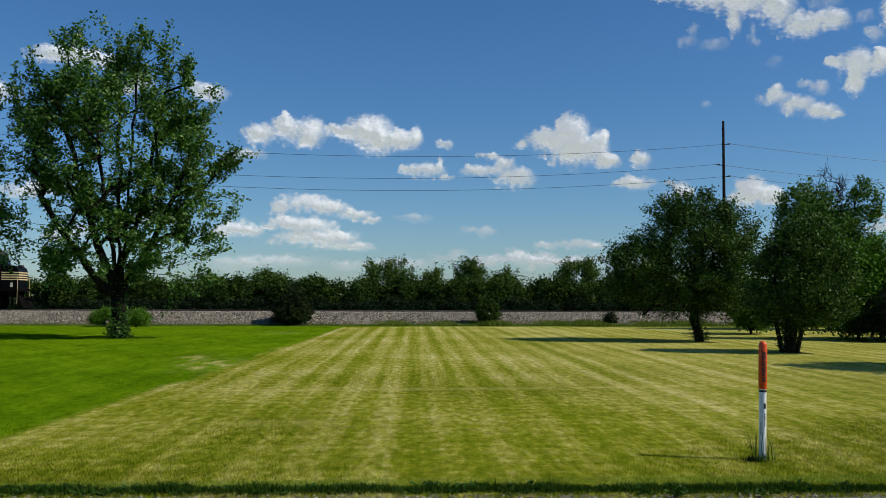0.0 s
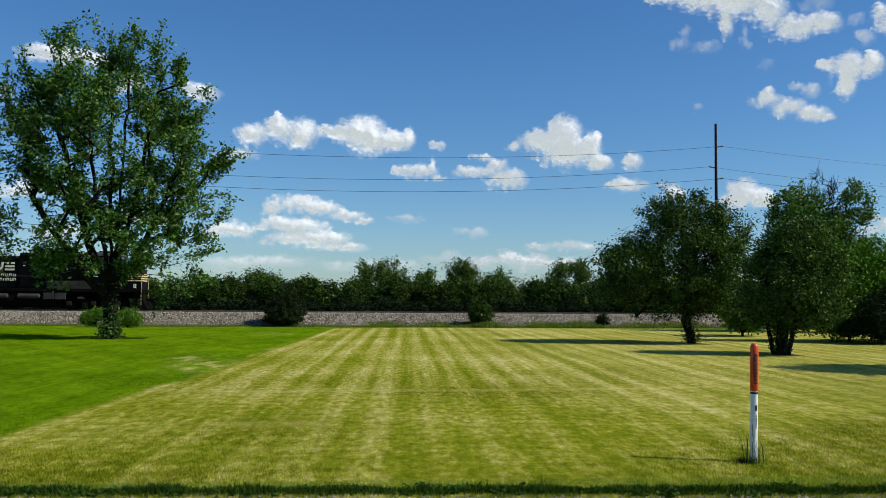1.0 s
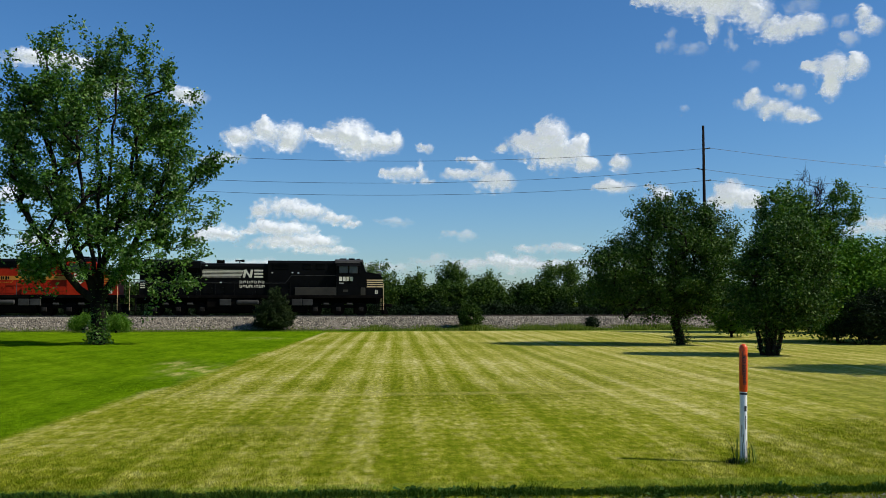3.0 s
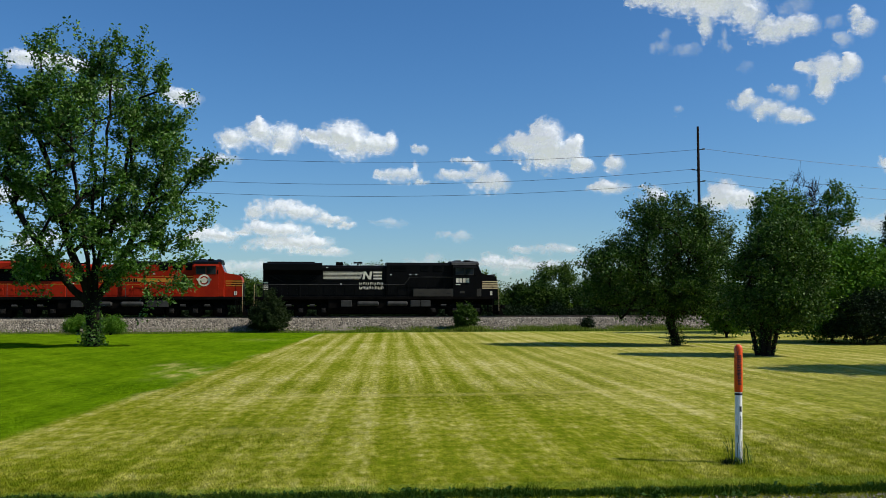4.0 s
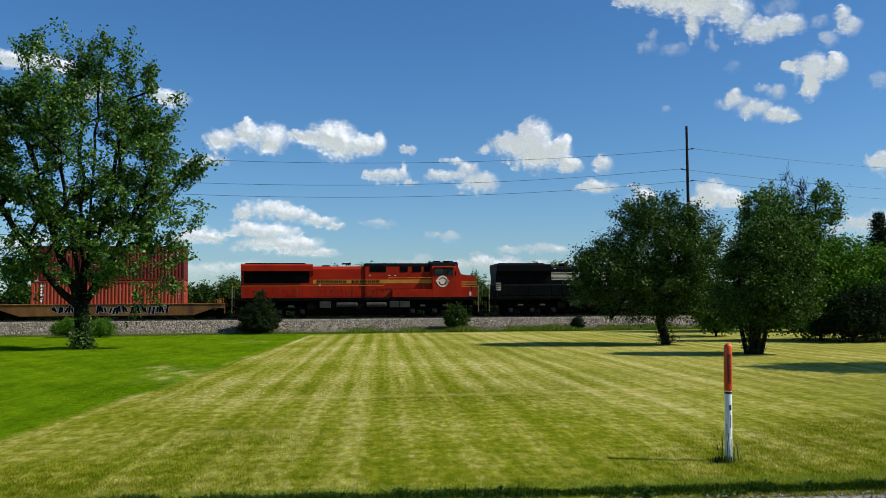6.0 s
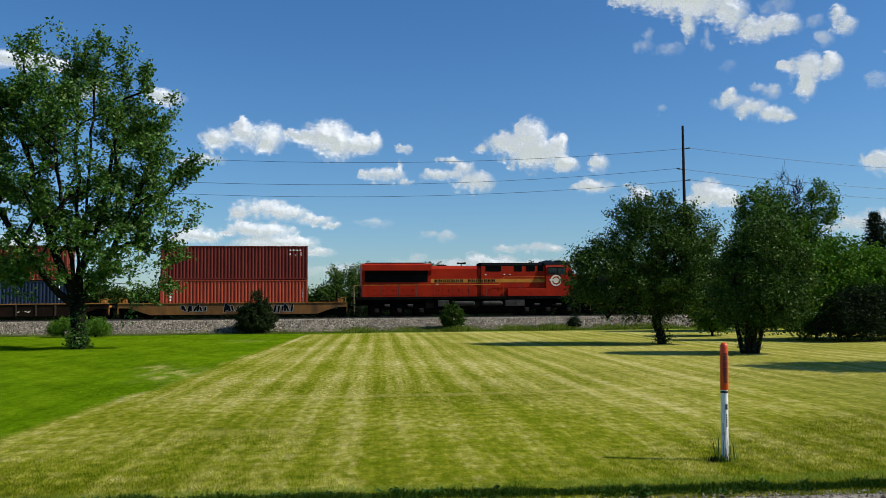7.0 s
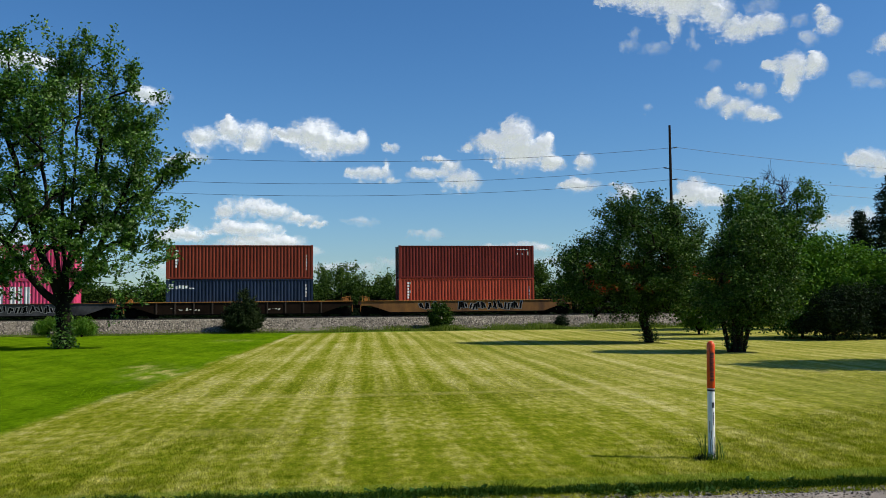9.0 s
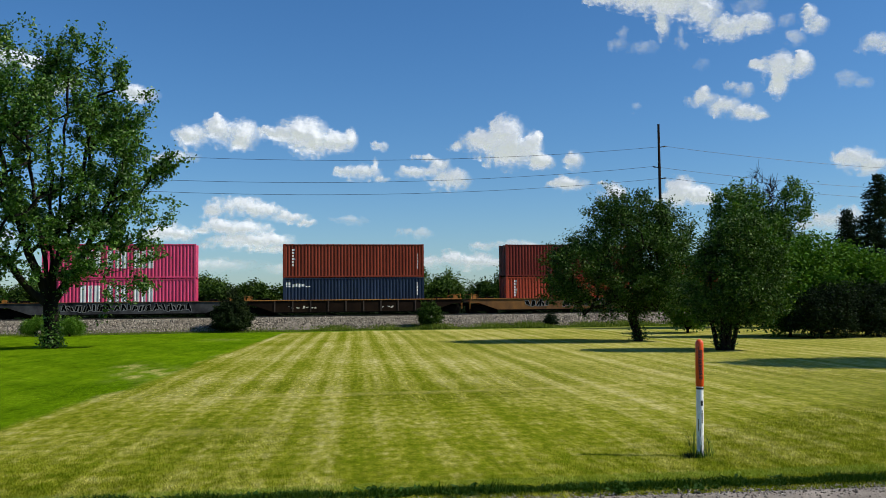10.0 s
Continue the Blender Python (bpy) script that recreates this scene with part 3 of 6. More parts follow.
tree("tall_tree", (38.0, 66.0, 0), [v3(0, 0, -0.2), v3(0, 0, 1.5), v3(0.1, 0, 3), v3(0.0, 0, 4.2)],
     [(-1.9, 0, 8.9, 2.0, 2.2, 2.3), (-1.2, 0, 7.2, 3.0, 2.4, 2.4), (2.6, 0, 9.3, 1.4, 1.5, 2.1), (0.6, 0, 6.2, 3.4, 2.4, 2.6)],
     500, 80, 0.23, MAPLE, "green tree with bare twigs at its top", trunk_r=0.25, spread=0.28, gap=-0.2, seed=12, spray=0.7, bare=[(0.3, 0, 10.6, 1.3, 1.2, 1.9)], rise=1.2)


def bush(name, at, lobes, count, leaves, size, material, label, category="bush", seed=1, spread=0.3, gap=-0.3, group="", narrow=0.55, droop=0.2, spray=0.0):
    return tree(name, at, [v3(0, 0, -0.1), v3(0, 0, 0.25)], lobes, count, leaves, size, material, label, category, trunk_r=0.09, spread=spread, gap=gap, seed=seed, group=group, narrow=narrow, droop=droop, spray=spray)


bush("green_shrub", (30.5, 50.0, 0), [(0, 0, 2.6, 3.0, 2.5, 2.5), (2.0, 0, 3.8, 2.2, 2.2, 2.1), (-1.6, 0.5, 4.6, 1.7, 2, 2.0)], 380, 75, 0.22, BRIGHT, "large bright green shrub, dense to the ground", seed=21, spread=0.4)
bush("green_shrub", (36.0, 50.5, 0), [(0, 0, 2.6, 3.0, 2.5, 2.5), (-1.0, 0, 3.8, 2.0, 2.2, 1.7)], 260, 75, 0.22, BRIGHT, "large bright green shrub, dense to the ground", seed=22, spread=0.4)
bush("weeping_shrub", (27.7, 58.0, 0), [(0, 0, 2.0, 1.6, 1.6, 1.9)], 110, 70, 0.2, BRIGHT, "pale green drooping shrub behind the apple tree", seed=23, droop=0.9)


def conifer(at, h, r, seed, label):
    rg = np.random.default_rng(seed)
    th = empty("spruce_tree", pose(*at), label, "conifer")
    segs = [(v3(0, 0, -0.2), v3(0, 0, h), 0.2, 0.02)]
    pts = []
    z = 0.5
    while z < h - 0.2:
        rr = r * (1 - z / h) ** 0.8 + 0.12
        for k in range(13):
            a = rg.uniform(0, 6.28)
            ln = rr * rg.uniform(0.7, 1.1)
            q = v3(math.cos(a) * ln, math.sin(a) * ln, z + 0.10 * ln - 0.12 * ln * ln)
            segs.append((v3(0, 0, z), q, 0.03, 0.008))
            m = int(26 * ln) + 8
            f = rg.uniform(0.2, 1.0, (m, 1))
            pts.append(v3(0, 0, z) + (q - v3(0, 0, z)) * f + rg.normal(size=(m, 3)) * v3(0.14, 0.14, 0.08))
        z += 0.27
    tubes("trunk", segs, BARK, th, 5)
    leaf_mesh("crown", np.concatenate(pts), 0.26, rg, NEEDLE, th, 0.2, 0.3)


conifer((45.6, 62.0, 0), 11.8, 4.4, 31, "tall dark green spruce tree")
conifer((44.9, 65.0, 0), 9.4, 2.8, 32, "dark green spruce tree")
# two dark bushes added to stand in for shaded low boughs near the ground
bush("dark_bough_bush", (31.0, 47.6, 0), [(0, 0, 1.3, 2.2, 1.6, 1.5), (1.0, 0, 2.3, 1.3, 1.2, 0.9)], 220, 80, 0.18, NEEDLE, "added dark green bush in place of shaded low conifer boughs", seed=24, spread=0.28, narrow=0.35)
bush("dark_bough_bush", (35.0, 48.0, 0), [(0, 0, 1.5, 2.4, 1.6, 1.7), (-0.6, 0, 2.6, 1.3, 1.2, 0.9)], 240, 80, 0.18, NEEDLE, "added dark green bush in place of shaded low conifer boughs", seed=25, spread=0.28, narrow=0.35)
conifer((50.5, 60.0, 0), 12.5, 3.6, 33, "tall dark green spruce tree")
tree("shade_tree", (28.0, 27.5, 0), [v3(0, 0, -0.2), v3(0, 0, 1.2), v3(0, 0, 2.4)], [(0, 0, 7.2, 3.2, 2.6, 3.2)], 130, 60, 0.3, MAPLE, "leafy tree that shades the mown lawn", seed=15, gap=-0.3)

# bushes along the track
bush("juniper_bush", (-3.5, 74.3, 0), [(0, 0, 0.9, 1.55, 1.4, 0.9), (0.05, 0, 1.6, 1.25, 1.2, 0.9), (0.15, 0, 2.3, 0.85, 0.8, 0.8), (0.2, 0, 2.9, 0.4, 0.4, 0.45)], 420, 85, 0.15, JUNIPER, "dark dense rounded juniper bush beside the track", seed=41, spread=0.1, narrow=0.35, spray=0.5)
bush("round_bush", (12.66, 74.6, 0), [(0, 0, 1.15, 0.95, 0.9, 1.05)], 110, 80, 0.14, HEDGE, "small rounded olive green bush beside the track", seed=42, spread=0.12, spray=0.35)
bush("small_shrub", (23.2, 74.6, 0), [(0, 0, 0.6, 0.55, 0.5, 0.5)], 40, 60, 0.12, NEEDLE, "small dark brownish shrub on the stones", seed=43, spread=0.12)
for x, s in ((-17.3, 44), (-15.0, 45)):
    bush("grass_clump", (x, 71.0, 0), [(0, 0, 0.6, 0.95, 0.8, 0.7)], 80, 90, 0.3, LUSH, "tall pale green clump of ornamental grass", "grass clump", seed=s, spread=0.2, narrow=0.12, droop=-0.9, group="grass clumps by the track")


# ---- hedge behind the track ----
def hedge():
    rg = np.random.default_rng(51)
    kinds = []
    for k in range(5):
        w, h = (2.6, 2.1)
        lob = [(0, 0, 1.9 + 0.25 * rg.normal(), w, 1.8, h), (1.2 * rg.normal(), 0, 2.8, 1.3, 1.3, 1.2)]
        b = bush("hedge_bush", (0, 0, 0), lob, 200, 60, 0.26, HEDGE, "dense green bush in the wild hedge behind the track", seed=60 + k, spread=0.3, spray=0.6, group="hedge behind the track")
        kinds.append(b)
    x, i = -52.0, 0
    while x < 92:
        src = kinds[i % 5]
        m = pose(x, 89.5 + rg.uniform(-0.8, 1.0) + (0 if x < 30 else 1.0), 0, 0, 0, rg.uniform(0, 360))
        if i < 5:
            src.matrix_basis = m
        else:
            copy_thing(src, m)
        x += rg.uniform(2.5, 3.3)
        i += 1


hedge()


def hedge_foot():
    rg = np.random.default_rng(57)
    # dark bushes added so that the hedge's lower band comes out dark
    kinds = [bush("dark_foot_bush", (0, 0, 0), [(0, 0, 0.9, 1.7, 1.0, 1.0), (0.6 * k - 0.6, 0, 1.5, 0.9, 0.8, 0.7)], 110, 70, 0.2, NEEDLE, "low dark green bush added at the foot of the hedge", seed=160 + k, spread=0.26, group="thicket behind the track") for k in range(3)]
    for i in range(52):
        m = pose(-40 + 2.05 * i + rg.uniform(-0.4, 0.4), 87.0 + rg.uniform(-0.4, 0.4), -0.1, 0, 0, rg.uniform(-25, 25) + 180 * (i % 2))
        if i < 3:
            kinds[i].matrix_basis = m
        else:
            copy_thing(kinds[i % 3], m)


hedge_foot()
for x, h, w, s in ((-6.9, 5.2, 1.5, 71), (5.4, 6.4, 2.6, 72), (10.1, 5.3, 0.9, 73), (14.0, 6.4, 1.6, 74), (17.7, 5.2, 1.7, 75), (25.7, 6.8, 2.2, 76), (-22, 4.8, 2.0, 77), (33, 6.4, 2.4, 78)):
    tree("young_tree", (x, 94.5, 0), [v3(0, 0, -0.1), v3(0, 0, 1.0), v3(0, 0, 2.0)], [(0, 0, h * 0.58, w, w, h * 0.34), (0.35 * w, 0, h * 0.76, w * 0.6, w * 0.6, h * 0.2), (-0.45 * w, 0, h * 0.7, w * 0.55, w * 0.6, h * 0.2)], int(60 + 60 * w), 50, 0.22, YOUNG,
         "young green tree rising above the hedge", seed=s, spread=0.24, gap=-0.15, spray=0.95, group="young trees behind the track", trunk_r=0.1)


# ---- power line ----
def build_pole(x):
    p = empty("power_pole", pose(x, 98.0, 0), "tall dark wooden power pole with three insulators", "power pole", "poles of the power line")
    bm = bmesh.new()
    rod(bm, (0, 0, -0.3), (0, 0, 22.6), 0.24, 0.13, 12)
    part("shaft", bm, POLEWOOD, p, smooth=True)
    for z, s in ((19.9, 1), (17.5, -1), (16.2, 1)):
        bm = bmesh.new()
        rod(bm, (0.1 * s, 0, z), (0.75 * s, 0, z + 0.12), 0.05, 0.04, 6)
        arm = part("insulator_arm", bm, POLEWOOD, p)
        bm = bmesh.new()
        for k in range(4):
            rod(bm, (0.5 * s + 0.09 * k * s, 0, z + 0.07 + 0.017 * k), (0.54 * s + 0.09 * k * s, 0, z + 0.078 + 0.017 * k), 0.1, 0.07, 8)
        part("insulator", bm, CERAMIC, arm)


POLES = (-46.0, 43.8, 134.0)
for x in POLES:
    build_pole(x)
for z, s, sag in ((20.02, 1, 2.4), (17.62, -1, 2.45), (16.32, 1, 2.45)):
    for a, b in zip(POLES[:-1], POLES[1:]):
        bm = bmesh.new()
        prev = None
        for i in range(33):
            u = i / 32
            q = Vector((a + (b - a) * u + 0.8 * s, 98.0, z - 4 * sag * u * (1 - u)))
            if prev is not None:
                rod(bm, prev, q, 0.019, n=5, cap=False)
            prev = q
        tagged(part("power_wire", bm, WIRE), "thin dark sagging power line wire", "wire", "wires of the power line")


# ---- clouds ----
CLOUD_R = 2600.0
CLOUD_THINGS = []


def cloud(az, el, density, puffs):
    """A soft billowing body at that azimuth and elevation, made of puffs (across, up, half width, half height), in degrees."""
    seed = 200 + len(CLOUD_THINGS)
    rg = np.random.default_rng(seed)
    per = CLOUD_R * radians(1.0)
    c = (CLOUD_R * math.sin(radians(az)), CLOUD_R * math.cos(radians(az)), 2.4 + CLOUD_R * math.tan(radians(el)))
    P = np.array(puffs) * per
    x0, x1 = (P[:, 0] - 1.5 * P[:, 2]).min(), (P[:, 0] + 1.5 * P[:, 2]).max()
    z0, z1 = (P[:, 1] - 1.5 * P[:, 3]).min(), (P[:, 1] + 1.5 * P[:, 3]).max()
    cell = 3.6
    nu, nz = int((x1 - x0) / cell) + 2, int((z1 - z0) / cell) + 2
    X, Z = np.meshgrid(np.linspace(x0, x1, nu), np.linspace(z0, z1, nz))
    off = Vector(rg.uniform(-900, 900, 3))
    broad, small = np.zeros(X.shape), np.zeros(X.shape)
    for i in range(nz):
        for j in range(nu):
            q = Vector((X[i, j], 0, Z[i, j] * 1.25)) + off
            broad[i, j] = noise.fractal(q * 0.022, 0.8, 2.1, 3)
            small[i, j] = noise.fractal(q * 0.075, 0.75, 2.2, 3)
    # puffs melt into one another; their outline frays with the noise
    Xw, Zw = X + 10.0 * broad + 8.0 * small, Z + 6.0 * np.roll(broad, 7, 1) + 5.5 * np.roll(small, 5, 0)
    d, hump, body = np.zeros(X.shape), np.zeros(X.shape), np.zeros(X.shape)
    for px, pz, a, b in P:
        r2 = ((Xw - px) / (a * 1.22)) ** 2 + ((Zw - pz) / (b * 1.25)) ** 2
        k = np.clip(1 - r2, 0, None)
        low = np.clip((Z - pz) / b + 1.0, 0, 1.6) / 1.6            # crisp heads, bases that thin out
        k = k * (0.42 + 0.58 * low)
        d = np.maximum(d, k) + 0.22 * np.minimum(d, k)
        r0 = ((X - px) / (a * 1.3)) ** 2 + ((Z - pz) / (b * 1.3)) ** 2
        hump = np.maximum(hump, np.sqrt(np.clip(1 - r0, 0, None)) * min(a, b))
        body += np.exp(-1.6 * r0) * min(a, b)
    vap = np.where(d > 0, d * 1.12 - 0.05 + (0.42 * broad + 0.44 * small) * np.clip(1.15 - d, 0.1, 1), -0.5)
    thick = (0.45 * hump + 0.6 * body) * (1 + 0.16 * broad) + 1.1 * small * np.clip(d, 0, 1)
    thick = np.clip(thick, 0, None)
    v = np.stack([X, thick, Z], -1).reshape(-1, 3)
    w = (np.clip(vap, -0.5, 1.6) * density).reshape(-1)
    q = (np.arange(nz - 1)[:, None] * nu + np.arange(nu - 1)[None, :]).reshape(-1, 1) + np.array([0, 1, nu + 1, nu])
    q = q[(w[q] > -0.1).any(1)]
    front = v * np.array([1, -1, 1])
    ob = mesh_of("cloud", np.concatenate([front, v]), np.concatenate([q, q[:, ::-1] + len(v)]), CLOUD)
    ob.data.attributes.new("vapour", "FLOAT", "POINT").data.foreach_set("value", np.concatenate([w, w]).astype(np.float32))
    ob.data.polygons.foreach_set("use_smooth", [True] * len(ob.data.polygons))
    ob.matrix_basis = pose(*c, 0, 0, -az)
    tagged(ob, "white fair-weather cumulus cloud with frayed soft edges" if density > 0.7 else "thin wispy white cloud shred in the sky", "cloud", "clouds in the sky")
    CLOUD_THINGS.append((ob, c, az))


cloud(-3.15, 10.29, 1.00, [(-1.80, -0.30, 1.00, 0.75), (-0.25, 0.10, 0.89, 0.90), (-0.23, 0.83, 0.29, 0.47), (1.31, -0.02, 1.03, 0.90), (0.97, -0.62, 0.85, 0.47)])
cloud(2.14, 10.19, 1.00, [(-0.27, 0.33, 1.55, 0.93), (0.16, -0.43, 1.27, 0.86), (-1.69, 0.06, 1.20, 0.54), (1.70, -0.27, 1.19, 0.68), (2.67, -0.16, 0.49, 0.72), (-2.58, 0.46, 0.43, 0.29)])
cloud(6.65, 9.71, 0.75, [(0.18, -0.09, 0.52, 0.32), (-0.18, 0.09, 0.31, 0.18)])
cloud(14.87, 9.51, 1.10, [(-0.11, 0.70, 1.12, 1.29), (-1.66, 0.31, 1.46, 0.86), (-3.42, 0.12, 0.44, 0.29), (1.37, -0.11, 0.85, 1.07), (1.80, 0.51, 0.39, 0.50), (-0.05, -0.53, 1.45, 0.86), (2.07, -1.00, 0.91, 0.50)])
cloud(18.83, 8.53, 0.85, [(0.21, 0.03, 0.64, 0.61), (-0.21, -0.03, 0.45, 0.32)])
cloud(5.73, 8.01, 0.90, [(-0.27, 0.02, 1.39, 0.50), (0.63, 0.34, 0.24, 0.57), (-1.35, 0.08, 0.56, 0.25), (0.99, -0.44, 0.62, 0.21)])
cloud(9.92, 8.37, 0.95, [(-0.87, -0.39, 1.71, 0.39), (0.58, 0.07, 0.74, 0.43), (-0.14, 0.50, 0.48, 0.29), (1.29, -0.83, 1.28, 0.68), (-0.86, 0.65, 0.38, 0.21)])
cloud(18.46, 7.12, 0.95, [(0.21, -0.09, 1.34, 0.47), (-0.21, 0.09, 0.70, 0.43)])
cloud(21.51, 6.49, 0.90, [(-0.25, 0.11, 0.81, 0.61), (0.25, -0.11, 0.56, 0.36)])
cloud(26.00, 6.12, 1.10, [(-0.55, 0.38, 1.07, 0.86), (0.43, 0.00, 1.06, 0.64), (-0.95, -0.12, 0.96, 0.54), (1.07, -0.26, 0.64, 0.43)])
cloud(-0.68, 5.38, 0.95, [(-1.48, 0.44, 1.92, 0.64), (0.09, 0.18, 1.35, 0.50), (1.68, -0.20, 1.27, 0.36), (-3.03, 0.09, 0.71, 0.36), (2.74, -0.51, 0.63, 0.21)])
cloud(-1.73, 3.95, 0.95, [(-1.46, 0.59, 1.43, 0.54), (0.10, 0.43, 1.64, 0.64), (1.68, -0.23, 1.49, 0.47), (-0.24, -0.35, 2.63, 0.54), (2.56, -0.76, 1.48, 0.29), (-2.65, 0.32, 0.54, 0.21)])
cloud(-6.27, 4.05, 0.90, [(-0.07, 0.09, 1.29, 0.57), (1.04, 0.04, 0.71, 0.43), (-0.97, -0.13, 1.00, 0.36)])
cloud(4.45, 5.05, 0.50, [(0.43, -0.05, 1.05, 0.32), (-0.43, 0.05, 0.56, 0.18)])
cloud(8.83, 4.17, 0.60, [(0.50, -0.07, 0.75, 0.39), (-0.50, 0.07, 0.75, 0.25)])
cloud(14.81, 3.28, 0.75, [(0.30, 0.06, 1.31, 0.39), (-1.66, 0.04, 0.93, 0.29), (1.36, -0.10, 0.72, 0.25)])
cloud(7.28, 2.61, 0.55, [(0.39, 0.16, 0.62, 0.36), (-0.39, -0.16, 1.38, 0.32)])
cloud(11.99, 2.34, 0.85, [(-0.80, 0.17, 0.94, 0.57), (-2.41, -0.04, 1.50, 0.47), (0.81, 0.01, 1.47, 0.54), (2.40, -0.14, 1.65, 0.43)])
cloud(2.96, 2.03, 0.60, [(1.06, 0.07, 2.10, 0.43), (-1.06, -0.07, 2.82, 0.36)])
cloud(-4.86, 2.11, 0.60, [(1.19, 0.11, 3.21, 0.43), (-1.19, -0.11, 2.86, 0.43)])
cloud(17.73, 2.46, 0.50, [(-1.22, -0.13, 1.95, 0.36), (1.22, 0.13, 1.27, 0.32)])
cloud(25.80, 17.24, 1.00, [(-0.77, 0.55, 1.85, 1.07), (-2.52, 0.90, 1.89, 0.72), (1.21, -0.34, 1.22, 1.15), (2.80, -1.46, 1.37, 0.75), (4.40, -1.31, 1.01, 0.68), (-1.20, -0.97, 0.48, 0.86), (-4.51, 1.31, 1.37, 0.43), (0.59, 1.32, 2.35, 0.79)])
cloud(22.55, 15.64, 0.45, [(-0.63, -0.13, 0.56, 0.39), (0.90, -0.47, 0.97, 0.43), (-0.27, 0.61, 0.34, 0.39)])
cloud(25.75, 15.39, 0.50, [(-0.09, 0.27, 0.24, 0.86), (0.09, -0.27, 0.30, 0.29)])
cloud(33.21, 16.12, 0.90, [(-0.14, 0.10, 0.51, 0.61), (0.35, -0.58, 0.64, 0.54), (-0.22, 0.48, 0.27, 0.32)])
cloud(32.19, 15.09, 0.60, [(0.21, -0.13, 0.54, 0.47), (-0.21, 0.13, 0.30, 0.29)])
cloud(31.60, 13.38, 1.05, [(-0.22, 0.03, 0.99, 0.93), (1.00, 0.07, 0.81, 0.75), (-0.25, -1.03, 0.55, 0.79), (-1.40, 0.31, 0.62, 0.32), (0.87, 0.62, 0.32, 0.32)])
cloud(28.99, 12.43, 0.75, [(0.41, -0.16, 0.57, 0.43), (-0.41, 0.16, 0.40, 0.29)])
cloud(28.33, 11.46, 0.95, [(-1.45, 0.47, 0.99, 0.43), (-0.16, -0.05, 1.03, 0.54), (1.10, -0.58, 1.13, 0.50), (-1.37, 1.00, 0.47, 0.32), (1.88, -0.83, 0.56, 0.25)])
cloud(22.81, 11.68, 0.40, [(0.00, 0.00, 0.34, 0.29)])
cloud(26.93, 13.98, 0.30, [(0.00, 0.00, 0.47, 0.36)])
cloud(30.40, 16.81, 0.45, [(-0.32, 0.46, 0.73, 0.64), (-1.19, 0.30, 0.40, 0.43), (1.51, -0.76, 0.55, 0.36)])
cloud(35.38, 7.70, 0.95, [(0.01, 0.08, 1.08, 0.72), (0.85, -0.36, 1.02, 0.50), (-0.86, 0.27, 0.52, 0.32)])
cloud(35.56, 12.23, 0.50, [(-0.47, 0.16, 0.78, 0.47), (0.47, -0.16, 0.51, 0.32)])
cloud(37.00, 13.99, 0.80, [(-0.41, 0.24, 0.86, 0.57), (0.41, -0.24, 0.75, 0.47)])
cloud(33.56, 4.26, 0.80, [(-0.08, 0.03, 1.17, 0.64), (1.30, 0.17, 0.94, 0.72), (-1.22, -0.19, 0.70, 0.32)])
cloud(-15.54, 13.81, 0.90, [(-0.01, 0.05, 2.27, 0.57), (-1.51, 0.08, 1.42, 0.54), (1.53, -0.13, 1.07, 0.39)])
cloud(-8.31, 12.44, 0.85, [(0.38, -0.14, 1.07, 0.57), (-0.38, 0.14, 0.79, 0.50)])
cloud(-12.50, 12.42, 0.85, [(0.39, 0.19, 0.93, 0.54), (-0.39, -0.19, 0.64, 0.36)])
cloud(-17.75, 6.12, 0.80, [(0.58, 0.14, 1.56, 0.61), (-0.58, -0.14, 1.41, 0.50)])
cloud(-16.08, 3.59, 0.80, [(0.44, 0.13, 1.28, 0.54), (-0.44, -0.13, 1.06, 0.36)])
cloud(-6.21, 8.66, 0.70, [(0.59, 0.11, 1.22, 0.43), (-0.59, -0.11, 0.93, 0.36)])
cloud(-11.01, 4.68, 0.80, [(-0.64, 0.14, 1.43, 0.54), (0.64, -0.14, 1.07, 0.39)])
cloud(-21.13, 11.55, 0.90, [(-0.69, 0.14, 2.44, 0.86), (0.69, -0.14, 1.75, 0.64)])
cloud(39.61, 10.02, 0.80, [(-0.52, 0.24, 1.45, 0.72), (0.52, -0.24, 1.18, 0.61)])

# ---- the train ----
SPEED = 10.56
TRAIN, SPINNING = [], []
BLACK = grainy("black_paint", (0.0018, 0.002, 0.002), (0.005, 0.005, 0.0052), 0.9, 0.5, 0, 30, 0.05, 0.004, (1, 1, 1), 0.06)
UNDER = grainy("grimy_underframe", (0.002, 0.0018, 0.0016), (0.008, 0.007, 0.006), 1.5, 0.9, 0, 25, 0.3, 0.01, (1, 1, 1), 0.03)
ORANGE = grainy("orange_red_paint", (0.27, 0.013, 0.003), (0.39, 0.022, 0.004), 0.7, 0.5, 0, 30, 0.05, 0.004, (1, 1, 1), 0.12)
GOLD = grainy("gold_paint", (0.42, 0.15, 0.012), (0.55, 0.22, 0.02), 1.2, 0.45, 0, 30, 0.0)
CREAM = grainy("cream_paint", (0.62, 0.56, 0.42), (0.80, 0.74, 0.60), 1.5, 0.5, 0, 30, 0.0)
TAN = grainy("tan_cream_paint", (0.60, 0.44, 0.22), (0.78, 0.60, 0.34), 1.5, 0.5, 0, 30, 0.0)
WHITE = grainy("white_paint", (0.62, 0.62, 0.60), (0.82, 0.82, 0.80), 2.0, 0.5, 0, 40, 0.0)
GREYM = grainy("grey_metal", (0.022, 0.022, 0.020), (0.06, 0.058, 0.053), 1.5, 0.7, 0.0, 30, 0.1, 0.004, (1, 1, 1), 0.15)
# light on the walkway-level panel, put into a paler greenish black
LITPANEL = grainy("lit_panel_paint", (0.014, 0.012, 0.008), (0.034, 0.029, 0.019), 1.0, 0.7, 0, 20, 0.1, 0.005)
